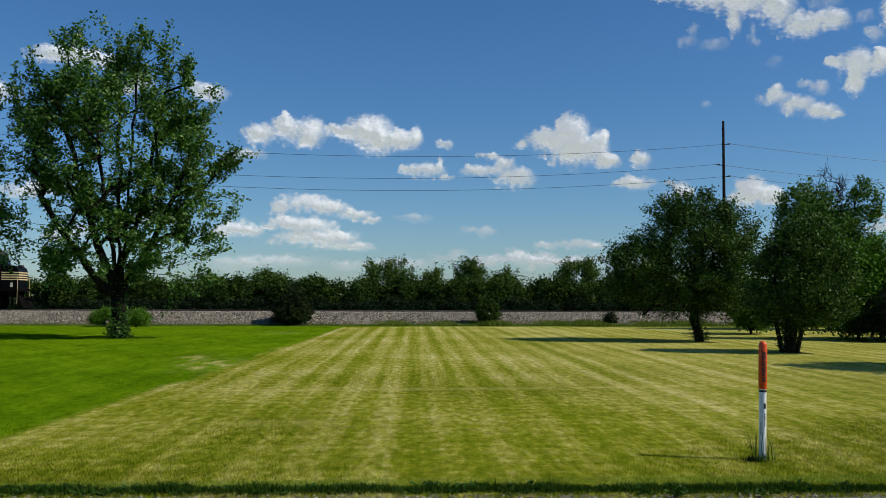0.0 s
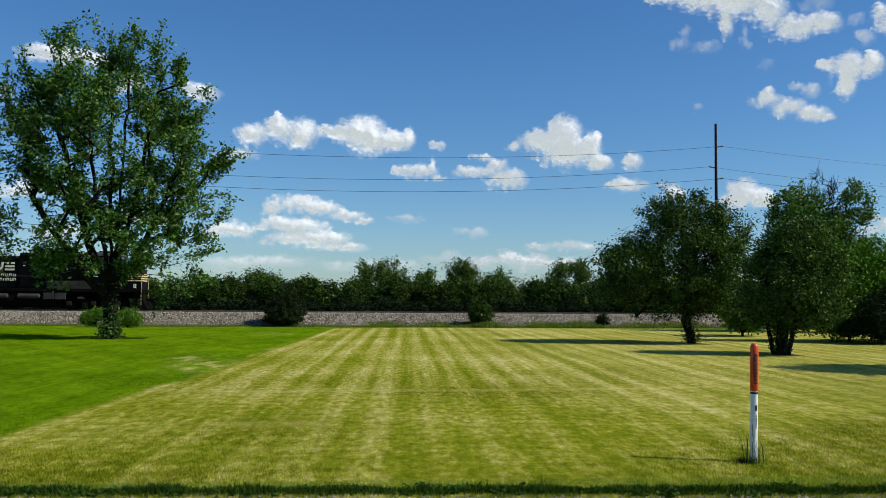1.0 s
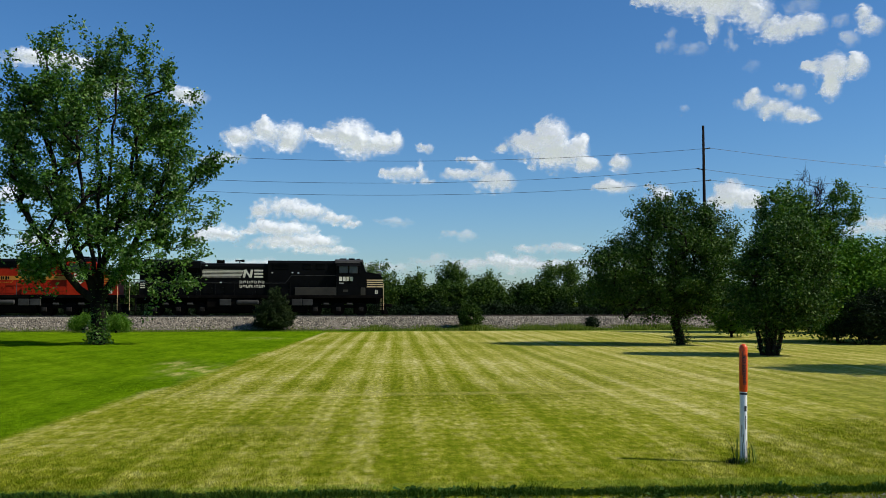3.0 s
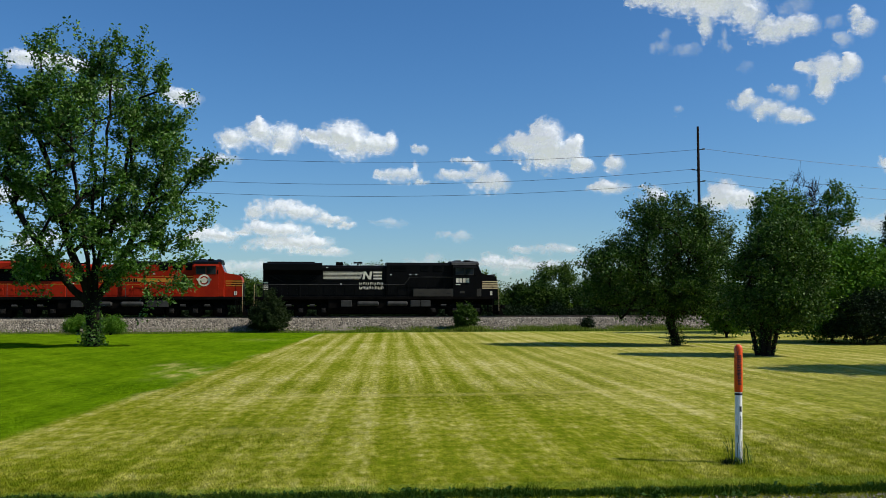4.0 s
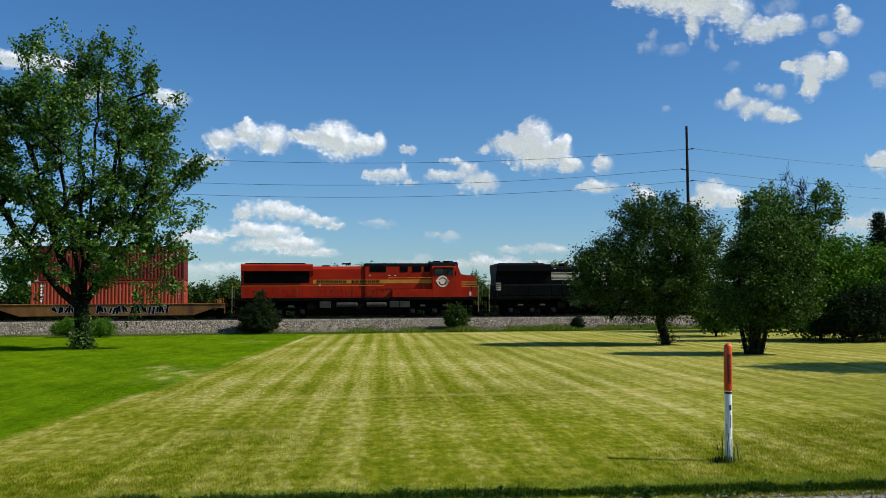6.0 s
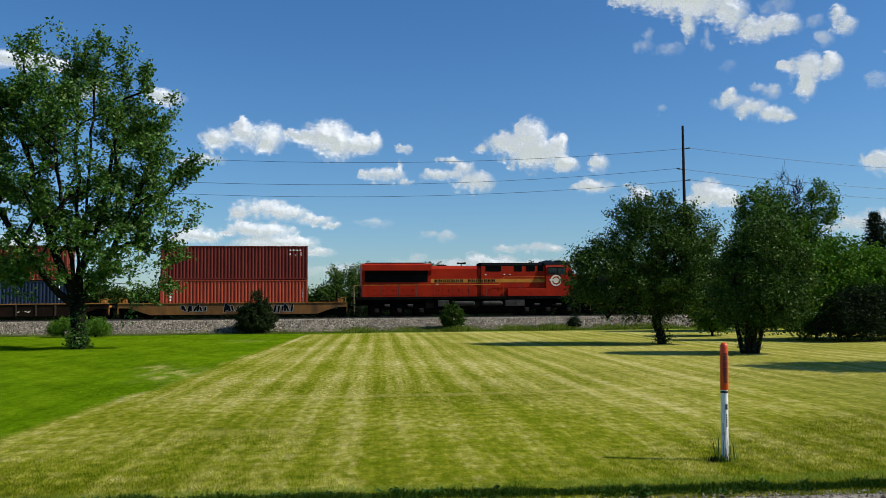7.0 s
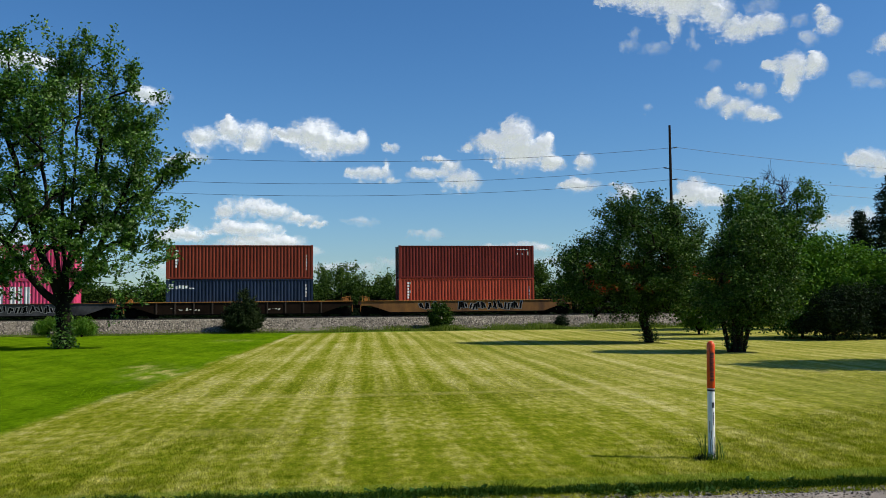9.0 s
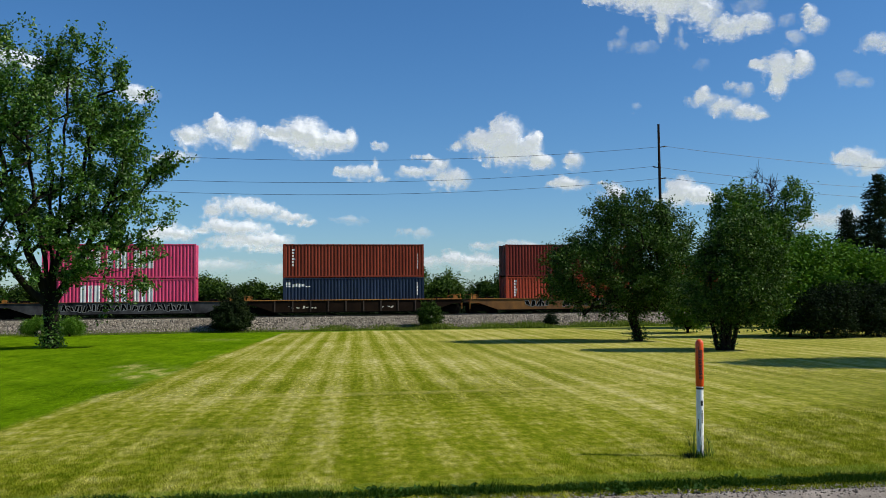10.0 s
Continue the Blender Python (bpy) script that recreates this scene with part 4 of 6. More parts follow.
AXLE = grainy("greasy_iron", (0.004, 0.0036, 0.0032), (0.032, 0.028, 0.024), 5, 0.7, 0.0, 25, 0.1, 0.005, (1, 1, 1), 0.1)
WHEEL = grainy("wheel_steel", (0.003, 0.0026, 0.0022), (0.013, 0.011, 0.009), 3, 0.8, 0.0, 25, 0.1, 0.005, (1, 1, 1), 0.05)
m, n, l, GL = nodes_of("window_glass")
GL.inputs["Base Color"].default_value = (0.02, 0.025, 0.03, 1)
GL.inputs["Roughness"].default_value = 0.06
GLASS = m


def prismx(bm, outline, x0, x1):
    """An outline in y and z drawn out along x."""
    a = [bm.verts.new((x0, y, z)) for y, z in outline]
    b = [bm.verts.new((x1, y, z)) for y, z in outline]
    k = len(a)
    fs = [bm.faces.new(a), bm.faces.new(b[::-1])] + [bm.faces.new((a[i], b[i], b[(i + 1) % k], a[(i + 1) % k])) for i in range(k)]
    bmesh.ops.recalc_face_normals(bm, faces=fs)
    return bm


def both(half):
    """A profile given on its +y side, mirrored."""
    return [(-y, z) for y, z in half[::-1]] + list(half)


def wheelset(parent, x, r, z=None):
    bm = bmesh.new()
    rod(bm, (0, -1.0, 0), (0, 1.0, 0), 0.09, n=8)
    for s in (-1, 1):
        rod(bm, (0, s * 0.70, 0), (0, s * 0.74, 0), r + 0.03, r + 0.03, 28)
        rod(bm, (0, s * 0.74, 0), (0, s * 0.84, 0), r, r, 28)
        rod(bm, (0, s * 0.84, 0), (0, s * 0.90, 0), r * 0.42, r * 0.36, 12)
        for k in range(3):
            a = k * 2.094
            rod(bm, (r * 0.62 * math.cos(a), s * 0.835, r * 0.62 * math.sin(a)), (r * 0.62 * math.cos(a), s * 0.86, r * 0.62 * math.sin(a)), 0.07, n=8)
    ob = part("wheelset", bm, WHEEL, parent)
    SPINNING.append((ob, x, r))
    return ob


def loco_truck(loco, x):
    bm = bmesh.new()
    for s in (-1, 1):
        y0, y1 = (1.02, 1.2) if s > 0 else (-1.2, -1.02)
        prism(bm, [(x - 2.35, 0.62), (x - 2.1, 0.50), (x - 1.5, 0.62), (x - 0.6, 0.62), (x - 0.35, 0.5), (x + 0.35, 0.5), (x + 0.6, 0.62), (x + 1.5, 0.62), (x + 2.1, 0.5), (x + 2.35, 0.62),
                   (x + 2.35, 0.86), (x + 1.9, 1.0), (x + 1.2, 0.88), (x - 1.2, 0.88), (x - 1.9, 1.0), (x - 2.35, 0.86)], y0, y1)
    box(bm, x - 1.2, x - 0.8, -1.0, 1.0, 0.6, 0.9)
    box(bm, x + 0.8, x + 1.2, -1.0, 1.0, 0.6, 0.9)
    for dx in (-1.95, 0, 1.95):
        box(bm, x + dx - 0.6, x + dx + 0.5, -0.66, 0.66, 0.16, 1.05, 0.05)
    tr = part("truck", bm, UNDER, loco, "grimy black three-axle truck")
    for dx in (-1.95, 0, 1.95):
        wheelset(tr, x + dx, 0.533)
        for s in (-1, 1):
            bm = bmesh.new()
            box(bm, x + dx - 0.2, x + dx + 0.2, s * 1.28 - 0.1, s * 1.28 + 0.1, 0.36, 0.72, 0.03)
            rod(bm, (x + dx, s * 1.34, 0.53), (x + dx, s * 1.42, 0.53), 0.13, 0.11, 12)
            part("axle_box", bm, AXLE, tr)
    for dx in (-1.0, 1.0):
        for s in (-1, 1):
            bm = bmesh.new()
            rod(bm, (x + dx - 0.25, s * 1.32, 0.98), (x + dx + 0.2, s * 1.32, 0.98), 0.11, n=12)
            part("brake_cylinder", bm, GREYM, tr)


def coupler(car, x, s):
    bm = bmesh.new()
    box(bm, min(x, x + s * 0.55), max(x, x + s * 0.55), -0.1, 0.1, 0.75, 0.95, 0.02)
    box(bm, min(x + s * 0.45, x + s * 0.8), max(x + s * 0.45, x + s * 0.8), -0.19, 0.14, 0.68, 1.0, 0.05)
    part("coupler", bm, UNDER, car)


def locomotive(s, body, label, heritage):
    L = empty("locomotive", pose(s, TRACK_Y, RAIL_Z), label, "locomotive", "locomotives of the train")
    low = body if heritage else LITPANEL
    wing = -3.9 if heritage else -4.95
    bm = bmesh.new()
    box(bm, -10.7, 10.5, -1.5, 1.5, 1.48, 1.73, 0.02)
    box(bm, -10.4, 10.2, -0.6, 0.6, 1.0, 1.5)
    part("platform", bm, UNDER, L)
    bm = bmesh.new()
    prismx(bm, both([(0.7, 0.2), (1.2, 0.34), (1.4, 0.75), (1.4, 1.0), (1.4, 1.42)]), -4.4, 4.0)
    part("fuel_tank", bm, UNDER, L)
    for x0, x1 in ((-1.95, -0.1), (0.6, 2.4)):
        for q in (-1, 1):
            bm = bmesh.new()
            rod(bm, (x0 + 0.1, q * 1.45, 1.12), (x1 - 0.1, q * 1.45, 1.12), 0.2, n=16)
            rod(bm, (x0, q * 1.45, 1.12), (x0 + 0.1, q * 1.45, 1.12), 0.12, 0.2, 16)
            rod(bm, (x1 - 0.1, q * 1.45, 1.12), (x1, q * 1.45, 1.12), 0.2, 0.12, 16)
            part("air_reservoir", bm, GREYM, L, smooth=False)
    for x0, x1 in ((-3.35, -2.4), (2.65, 3.5), (3.55, 4.4)):
        bm = bmesh.new()
        box(bm, x0, x1, -1.52, -1.2, 0.86, 1.4, 0.03)
        part("battery_box", bm, GREYM, L)
    for x in (-6.75, 6.6):
        loco_truck(L, x)
    # hoods
    bm = bmesh.new()
    prismx(bm, both([(1.12, 1.73), (1.12, 3.62), (1.52, 4.02), (1.52, 4.5), (1.3, 4.62)]), -9.95, wing)
    rad = part("radiator_hood", bm, body, L)
    bm = bmesh.new()
    prismx(bm, both([(1.25, 4.625), (1.2, 4.72)]), -9.6, wing - 0.65)
    part("radiator_top", bm, BLACK, rad)
    # black screen and louvres; their black also holds the shade under the flare
    for q in (-1, 1):
        bm = bmesh.new()
        prismx(bm, [(q * 1.125, 3.0), (q * 1.13, 3.0), (q * 1.13, 3.615), (q * 1.51, 4.0), (q * 1.51, 4.06), (q * 1.5, 4.06), (q * 1.125, 3.63)], -9.7, wing - 0.3)
        part("shaded_radiator_screen", bm, BLACK, rad)
    for k in range(3):
        for q in (-1, 1):
            bm = bmesh.new()
            for i in range(7):
                z = 3.02 + 0.085 * i
                box(bm, -9.6 + 1.5 * k, -8.25 + 1.5 * k, q * 1.14 - 0.02, q * 1.14 + 0.02, z, z + 0.05)
            part("louvre", bm, BLACK, rad)
    bm = bmesh.new()
    prismx(bm, both([(1.02, 1.73), (1.02, 4.18), (0.85, 4.40), (0.4, 4.46)]), wing, 0.6)
    hood = part("engine_hood", bm, body, L)
    bm = bmesh.new()
    prismx(bm, both([(1.14, 1.73), (1.14, 4.5), (0.95, 4.7)]), 0.6, 6.42)
    blow = part("blower_hood", bm, body, L)
    if heritage:
        bm = bmesh.new()
        prismx(bm, both([(1.148, 4.42), (1.148, 4.505), (0.955, 4.708)]), 0.6, 6.42)
        part("black_roof_edge", bm, BLACK, blow)
    for x0, x1 in ((1.0, 2.4), (3.6, 4.3), (4.7, 5.5), (5.75, 6.25)):
        for q in (-1, 1):
            bm = bmesh.new()
            box(bm, x0, x1, q * 1.15 - 0.015, q * 1.15 + 0.015, 3.95, 4.48, 0.01)
            for i in range(5):
                box(bm, x0 + 0.05, x1 - 0.05, q * 1.17 - 0.01, q * 1.17 + 0.01, 3.99 + 0.1 * i, 4.03 + 0.1 * i)
            part("air_intake_grille", bm, BLACK, blow)
    # doors along the hoods
    for owner, xs, y in ((rad, (-9.5, -8.65, -7.8, -6.95, -6.1, -5.75), 1.12), (hood, (-3.8, -2.9, -2.0, -1.1, -0.2) if heritage else (-4.8, -3.9, -3.0, -2.1, -1.2, -0.3), 1.02), (blow, (0.7, 1.55, 2.4, 3.25, 4.1), 1.14)):
        for x in xs[:-1] if owner is rad else xs:
            for q in (-1, 1):
                bm = bmesh.new()
                box(bm, x, x + 0.78, q * y - (0.01 if heritage else 0.025), q * y + (0.01 if heritage else 0.025), 1.85, 2.92, 0.004)
                box(bm, x + 0.62, x + 0.7, q * (y + 0.035) - 0.015, q * (y + 0.035) + 0.015, 2.3, 2.45)
                part("hood_door", bm, body, owner)
    for x in () if heritage else (-4.8, -3.6, -2.4, -1.2):
        for q in (-1, 1):
            bm = bmesh.new()
            box(bm, x, x + 1.1, q * 1.02 - 0.02, q * 1.02 + 0.02, 3.05, 4.12, 0.012)
            part("upper_door", bm, body, hood)
    bm = bmesh.new()
    box(bm, 2.9, 8.9, -1.49, -1.15, 1.74, 2.4, 0.02)
    for x in (3.35, 4.65, 5.8, 7.0):
        box(bm, x, x + 0.42, -1.505, -1.49, 2.02, 2.22)
    part("side_locker", bm, low, L)
    # roof gear
    bm = bmesh.new()
    if heritage:
        box(bm, -3.1, -2.4, -0.45, 0.45, 4.44, 4.56, 0.03)
    else:
        box(bm, -3.75, -3.15, -0.45, 0.45, 4.44, 4.74, 0.03)
    part("exhaust_stack", bm, UNDER, L)
    bm = bmesh.new()
    hx = -1.0 if heritage else -1.85
    rod(bm, (hx, 0, 4.44), (hx, 0, 4.66), 0.05)
    for q, dx in ((-0.2, 0.35), (0, 0.4), (0.2, 0.3)):
        rod(bm, (hx - 0.2, q, 4.70), (hx + dx, q, 4.70), 0.035, 0.10, 8)
        rod(bm, (hx, q, 4.70), (hx - 0.35, q, 4.70), 0.035, 0.08, 8)
    part("horn", bm, BLACK, L)
    # cab and nose
    bm = bmesh.new()
    prismx(bm, both([(1.5, 1.73), (1.5, 4.25), (1.3, 4.66), (0.6, 4.82)]), 6.42, 8.5)
    prism(bm, [(8.45, 1.73), (8.98, 1.73), (8.98, 3.72), (8.62, 4.6), (8.45, 4.62)], -1.4, 1.4)
    cab = part("cab", bm, body, L)
    bm = bmesh.new()
    prismx(bm, both([(1.42, 4.50), (1.31, 4.69), (0.6, 4.85)]), 6.3, 8.72)
    part("cab_roof", bm, BLACK if heritage else GREYM, cab)
    bm = bmesh.new()
    box(bm, 6.7, 7.3, -0.3, 0.3, 4.84, 4.95, 0.02)
    box(bm, 7.5, 8.0, -0.9, -0.3, 4.8, 4.93, 0.02)
    box(bm, 8.2, 8.5, 0.1, 0.5, 4.82, 4.95, 0.02)
    part("roof_antenna", bm, BLACK, cab)
    for q in (-1, 1):
        for x0, x1 in ((6.62, 7.42), (7.48, 8.26)):
            bm = bmesh.new()
            y = q * 1.5
            for a in ((x0, x1, 3.62, 3.67), (x0, x1, 4.2, 4.25), (x0, x0 + 0.05, 3.62, 4.25), (x1 - 0.05, x1, 3.62, 4.25)):
                box(bm, a[0], a[1], y - 0.03, y + 0.03, a[2], a[3])
            fr = part("window_frame", bm, GREYM, cab)
            bm = bmesh.new()
            box(bm, x0 + 0.04, x1 - 0.04, y - 0.012, y + 0.012, 3.66, 4.21)
            part("pane", bm, GLASS, fr)
        bm = bmesh.new()
        prismx(bm, [(q * 1.5, 4.31), (q * 1.72, 4.24), (q * 1.72, 4.26), (q * 1.5, 4.34)], 6.58, 8.3)
        part("window_awning", bm, BLACK, cab)
        bm = bmesh.new()
        rod(bm, (8.42, q * 1.5, 3.75), (8.42, q * 1.72, 3.75), 0.02, n=6)
        box(bm, 8.36, 8.48, q * 1.75 - 0.04, q * 1.75 + 0.04, 3.6, 3.98, 0.01)
        part("mirror", bm, BLACK, cab)
    for y0, y1 in ((-1.1, -0.2), (0.2, 1.1)):
        bm = bmesh.new()
        prism(bm, [(8.93, 3.82), (8.97, 3.82), (8.68, 4.52), (8.64, 4.52)], y0, y1)
        part("windshield", bm, GLASS, cab)
    bm = bmesh.new()
    prism(bm, [(8.9, 1.73), (10.42, 1.73), (10.42, 3.1), (10.32, 3.42), (10.1, 3.56), (8.9, 3.76)], -1.15, 1.15)
    nose = part("nose", bm, body, L)
    bmesh_edges = bmesh.new()
    for q in (-1, 1):
        for i in range(4 if not heritage else 3):
            z = (2.62 if heritage else 2.42) + 0.19 * i
            box(bmesh_edges, 9.05, 10.44, q * 1.155 - 0.006, q * 1.155 + 0.006, z, z + 0.10)
    for i in range(4 if not heritage else 3):
        z = (2.62 if heritage else 2.42) + 0.19 * i
        box(bmesh_edges, 10.425, 10.435, -1.15, 1.15, z, z + 0.10)
    part("nose_stripe", bmesh_edges, TAN if not heritage else GOLD, nose)
    if heritage:
        for q in (-1, 1):
            for i in range(3):
                z = 2.61 + 0.19 * i
                bm = bmesh.new()
                box(bm, 9.5 + 0.1 * i, 10.43, q * 1.158 - 0.007, q * 1.158 + 0.007, z + 0.11, z + 0.16)
                part("black_nose_stripe", bm, BLACK, nose)
    bm = bmesh.new()
    for y in (-0.14, 0.14):
        rod(bm, (10.05, y, 3.62), (10.36, y, 3.58), 0.11, n=12)
    part("headlight", bm, GREYM, nose)
    bm = bmesh.new()
    box(bm, 9.75, 9.98, -1.17, -1.15, 1.85, 2.2)
    part("number_plate", bm, CREAM, nose)
    # ends: steps, plough, couplers, grab irons
    for s2, xe in ((1, 10.5), (-1, -10.7)):
        coupler(L, xe, s2)
        for q in (-1, 1):
            bm = bmesh.new()
            for k in range(4):
                box(bm, xe - 0.45 if s2 > 0 else xe, xe if s2 > 0 else xe + 0.45, q * 1.3 - 0.22, q * 1.3 + 0.22, 0.4 + 0.33 * k, 0.44 + 0.33 * k)
            box(bm, xe - 0.5 if s2 > 0 else xe + 0.46, xe - 0.46 if s2 > 0 else xe + 0.5, q * 1.3 - 0.22, q * 1.3 + 0.22, 0.35, 1.48)
            part("step_stack", bm, UNDER, L)
            for dx in (0.04, 0.62):
                bm = bmesh.new()
                rod(bm, (xe - s2 * dx, q * 1.5, 0.45), (xe - s2 * dx, q * 1.5, 2.75), 0.020, n=6)
                part("grab_iron", bm, TAN if dx < 0.1 else BLACK, L)
    bm = bmesh.new()
    prism(bm, [(10.5, 0.12), (10.95, 0.12), (10.75, 0.5), (10.55, 1.0), (10.5, 1.0)], -1.4, 1.4)
    part("plough", bm, UNDER, L)
    # handrails
    for q in (-1, 1):
        xs = [-9.9 + 1.55 * k for k in range(12)]
        for x in xs:
            bm = bmesh.new()
            rod(bm, (x, q * 1.46, 1.73), (x, q * 1.46, 2.75), 0.024, n=6)
            part("handrail_post", bm, GREYM if heritage else BLACK, L)
        bm = bmesh.new()
        rod(bm, (-10.6, q * 1.46, 2.75), (-5.3, q * 1.46, 2.75), 0.022, n=6)
        rod(bm, (-5.3, q * 1.46, 2.75), (2.1, q * 1.46, 2.75), 0.022, n=6)
        rod(bm, (2.1, q * 1.46, 2.75), (2.6, q * 1.46, 3.42), 0.022, n=6)
        rod(bm, (2.6, q * 1.46, 3.42), (6.4, q * 1.46, 3.42), 0.022, n=6)
        part("handrail", bm, GOLD if heritage else GREYM, L)
    # lettering as plain shapes
    for q in (-1, 1):
        if heritage:
            for x0, x1, y in ((wing, 0.6, 1.036), (0.6, 6.42, 1.148)):
                bm = bmesh.new()
                box(bm, x0 + 0.003, x1, q * y - 0.006, q * y + 0.006, 2.95, 3.28)
                part("gold_band", bm, GOLD, L)
            bm = bmesh.new()
            x = -3.58
            rg = np.random.default_rng(8)
            for k in range(15):
                w = rg.uniform(0.26, 0.34)
                y = 1.045 if x + w < 0.6 else 1.157
                if k != 7:
                    box(bm, x, x + w * 0.35, q * y - 0.006, q * y + 0.006, 2.97, 3.26)
                    box(bm, x + w * 0.6, x + w * 0.9, q * y - 0.006, q * y + 0.006, 2.99, 3.24)
                    box(bm, x, x + w * 0.85, q * (y - 0.0005) - 0.006, q * (y - 0.0005) + 0.006, 3.08, 3.14)
                x += w + 0.07
            part("band_lettering", bm, BLACK, L, "row of dark bars on the gold band")
            bm = bmesh.new()
            rod(bm, (7.31, q * 1.502, 3.1), (7.31, q * 1.522, 3.1), 0.50, n=32)
            em = part("round_emblem", bm, CREAM, cab, "cream round emblem with a red centre")
            bm = bmesh.new()
            rod(bm, (7.31, q * 1.515, 3.1), (7.31, q * 1.528, 3.1), 0.36, n=28)
            part("emblem_ring", bm, ORANGE, em)
            bm = bmesh.new()
            rod(bm, (7.31, q * 1.52, 3.1), (7.31, q * 1.534, 3.1), 0.25, n=28)
            box(bm, 6.72, 7.9, q * 1.526 - 0.005, q * 1.526 + 0.005, 3.08, 3.24)
            part("emblem_disc", bm, CREAM, em)
        else:
            for i in range(6):
                bm = bmesh.new()
                z = 3.24 + 0.115 * i
                box(bm, -4.85, -1.65 + 0.05 * i, q * 1.05 - 0.006, q * 1.05 + 0.006, z, z + 0.055)
                part("logo_stripe", bm, CREAM, L)
            bm = bmesh.new()
            for a in ((-1.5, -1.3), (-0.95, -0.75), (-0.55, 0.2)):
                if a[1] - a[0] < 0.3:
                    prism(bm, [(a[0], 3.22), (a[1], 3.22), (a[1] + 0.12, 3.9), (a[0] + 0.12, 3.9)], q * 1.052 - 0.006, q * 1.052 + 0.006)
                else:
                    for z in (3.22, 3.48, 3.75):
                        box(bm, a[0], a[1], q * 1.052 - 0.006, q * 1.052 + 0.006, z, z + 0.15)
            prism(bm, [(-1.38, 3.9), (-1.2, 3.9), (-0.75, 3.22), (-0.95, 3.22)], q * 1.058 - 0.004, q * 1.058 + 0.004)
            part("logo_block", bm, CREAM, L)
            for z0, n0 in ((2.72, 7), (2.36, 8)):
                bm = bmesh.new()
                for k in range(n0):
                    x = -1.75 + k * 2.15 / n0
                    box(bm, x, x + 0.06, q * 1.05 - 0.006, q * 1.05 + 0.006, z0, z0 + 0.24)
                    box(bm, x + 0.06, x + 0.2, q * 1.05 - 0.006, q * 1.05 + 0.006, z0 + (0.17 if k % 2 else 0.0), z0 + (0.24 if k % 2 else 0.07))
                    box(bm, x + 0.15, x + 0.21, q * 1.0505 - 0.006, q * 1.0505 + 0.006, z0 + 0.02, z0 + 0.22)
                part("side_lettering", bm, CREAM, L)
            bm = bmesh.new()
            for k in range(4):
                x = 6.65 + 0.31 * k
                box(bm, x, x + 0.24, q * 1.506 - 0.006, q * 1.506 + 0.006, 2.95, 3.32)
            part("cab_number", bm, CREAM, cab)
            bm = bmesh.new()
            box(bm, 6.62, 7.05, q * 1.506 - 0.006, q * 1.506 + 0.006, 2.74, 2.80)
            part("white_mark", bm, WHITE, cab)
            bm = bmesh.new()
            for i in range(4):
                box(bm, -9.9, -9.5, q * 1.13 - 0.006, q * 1.13 + 0.006, 2.3 + 0.19 * i, 2.4 + 0.19 * i)
            part("rear_stripe", bm, CREAM, rad)
        bm = bmesh.new()
        for x, z in ((0.9, 3.6), (2.6, 3.62), (3.1, 3.6), (6.55, 3.6), (-4.6, 4.2), (-3.4, 2.78)):
            yy = 1.15 if x > 0.6 else 1.045
            box(bm, x, x + 0.16, q * yy - 0.01, q * yy + 0.01, z, z + 0.07)
        part("placard", bm, WHITE, L)
    TRAIN.append((L, s))
    return L


locomotive(-36.5, BLACK, "black freight locomotive with cream stripes and lettering", False)
locomotive(-58.6, ORANGE, "orange-red freight locomotive with a gold band", True)


# ---- containers ----
def paint(name, dark, light):
    return grainy(name, dark, light, 0.8, 0.55, 0.0, 22, 0.1, 0.004, (1, 1, 3), 0.15)


MAROON = paint("maroon_container_paint", (0.13, 0.018, 0.014), (0.19, 0.028, 0.020))
RUST = paint("rust_red_container_paint", (0.33, 0.050, 0.026), (0.42, 0.068, 0.034))
BROWNRED = paint("brown_red_container_paint", (0.17, 0.028, 0.014), (0.25, 0.044, 0.022))
NAVY = paint("navy_container_paint", (0.011, 0.021, 0.044), (0.024, 0.040, 0.078))
PINK = paint("magenta_container_paint", (0.60, 0.052, 0.135), (0.74, 0.085, 0.20))
CL, CW, CH = 12.19, 2.44, 2.896
PITCH_C = 0.283


def rib_profile(x0, x1):
    """Points (x, depth) of the corrugation between two stations."""
    out, k0 = [], int(math.floor(x0 / PITCH_C)) - 1
    pts = []
    for k in range(k0, int(x1 / PITCH_C) + 2):
        b = k * PITCH_C
        pts += [(b, 0.0), (b + 0.085, 0.0), (b + 0.14, 0.04), (b + 0.225, 0.04)]
    xs, ds = [p[0] for p in pts], [p[1] for p in pts]
    out = [(x0, float(np.interp(x0, xs, ds)))] + [p for p in pts if x0 < p[0] < x1] + [(x1, float(np.interp(x1, xs, ds)))]
    return out


def rib_sheet(bm, x0, x1, z0, z1, y, s, lift=0.0):
    """A corrugated sheet that faces s along y."""
    pr = rib_profile(x0, x1)
    lo = [bm.verts.new((x, y - s * (d - lift), z0)) for x, d in pr]
    hi = [bm.verts.new((x, y - s * (d - lift), z1)) for x, d in pr]
    for i in range(len(pr) - 1):
        q = (lo[i], lo[i + 1], hi[i + 1], hi[i])
        bm.faces.new(q if s < 0 else q[::-1])


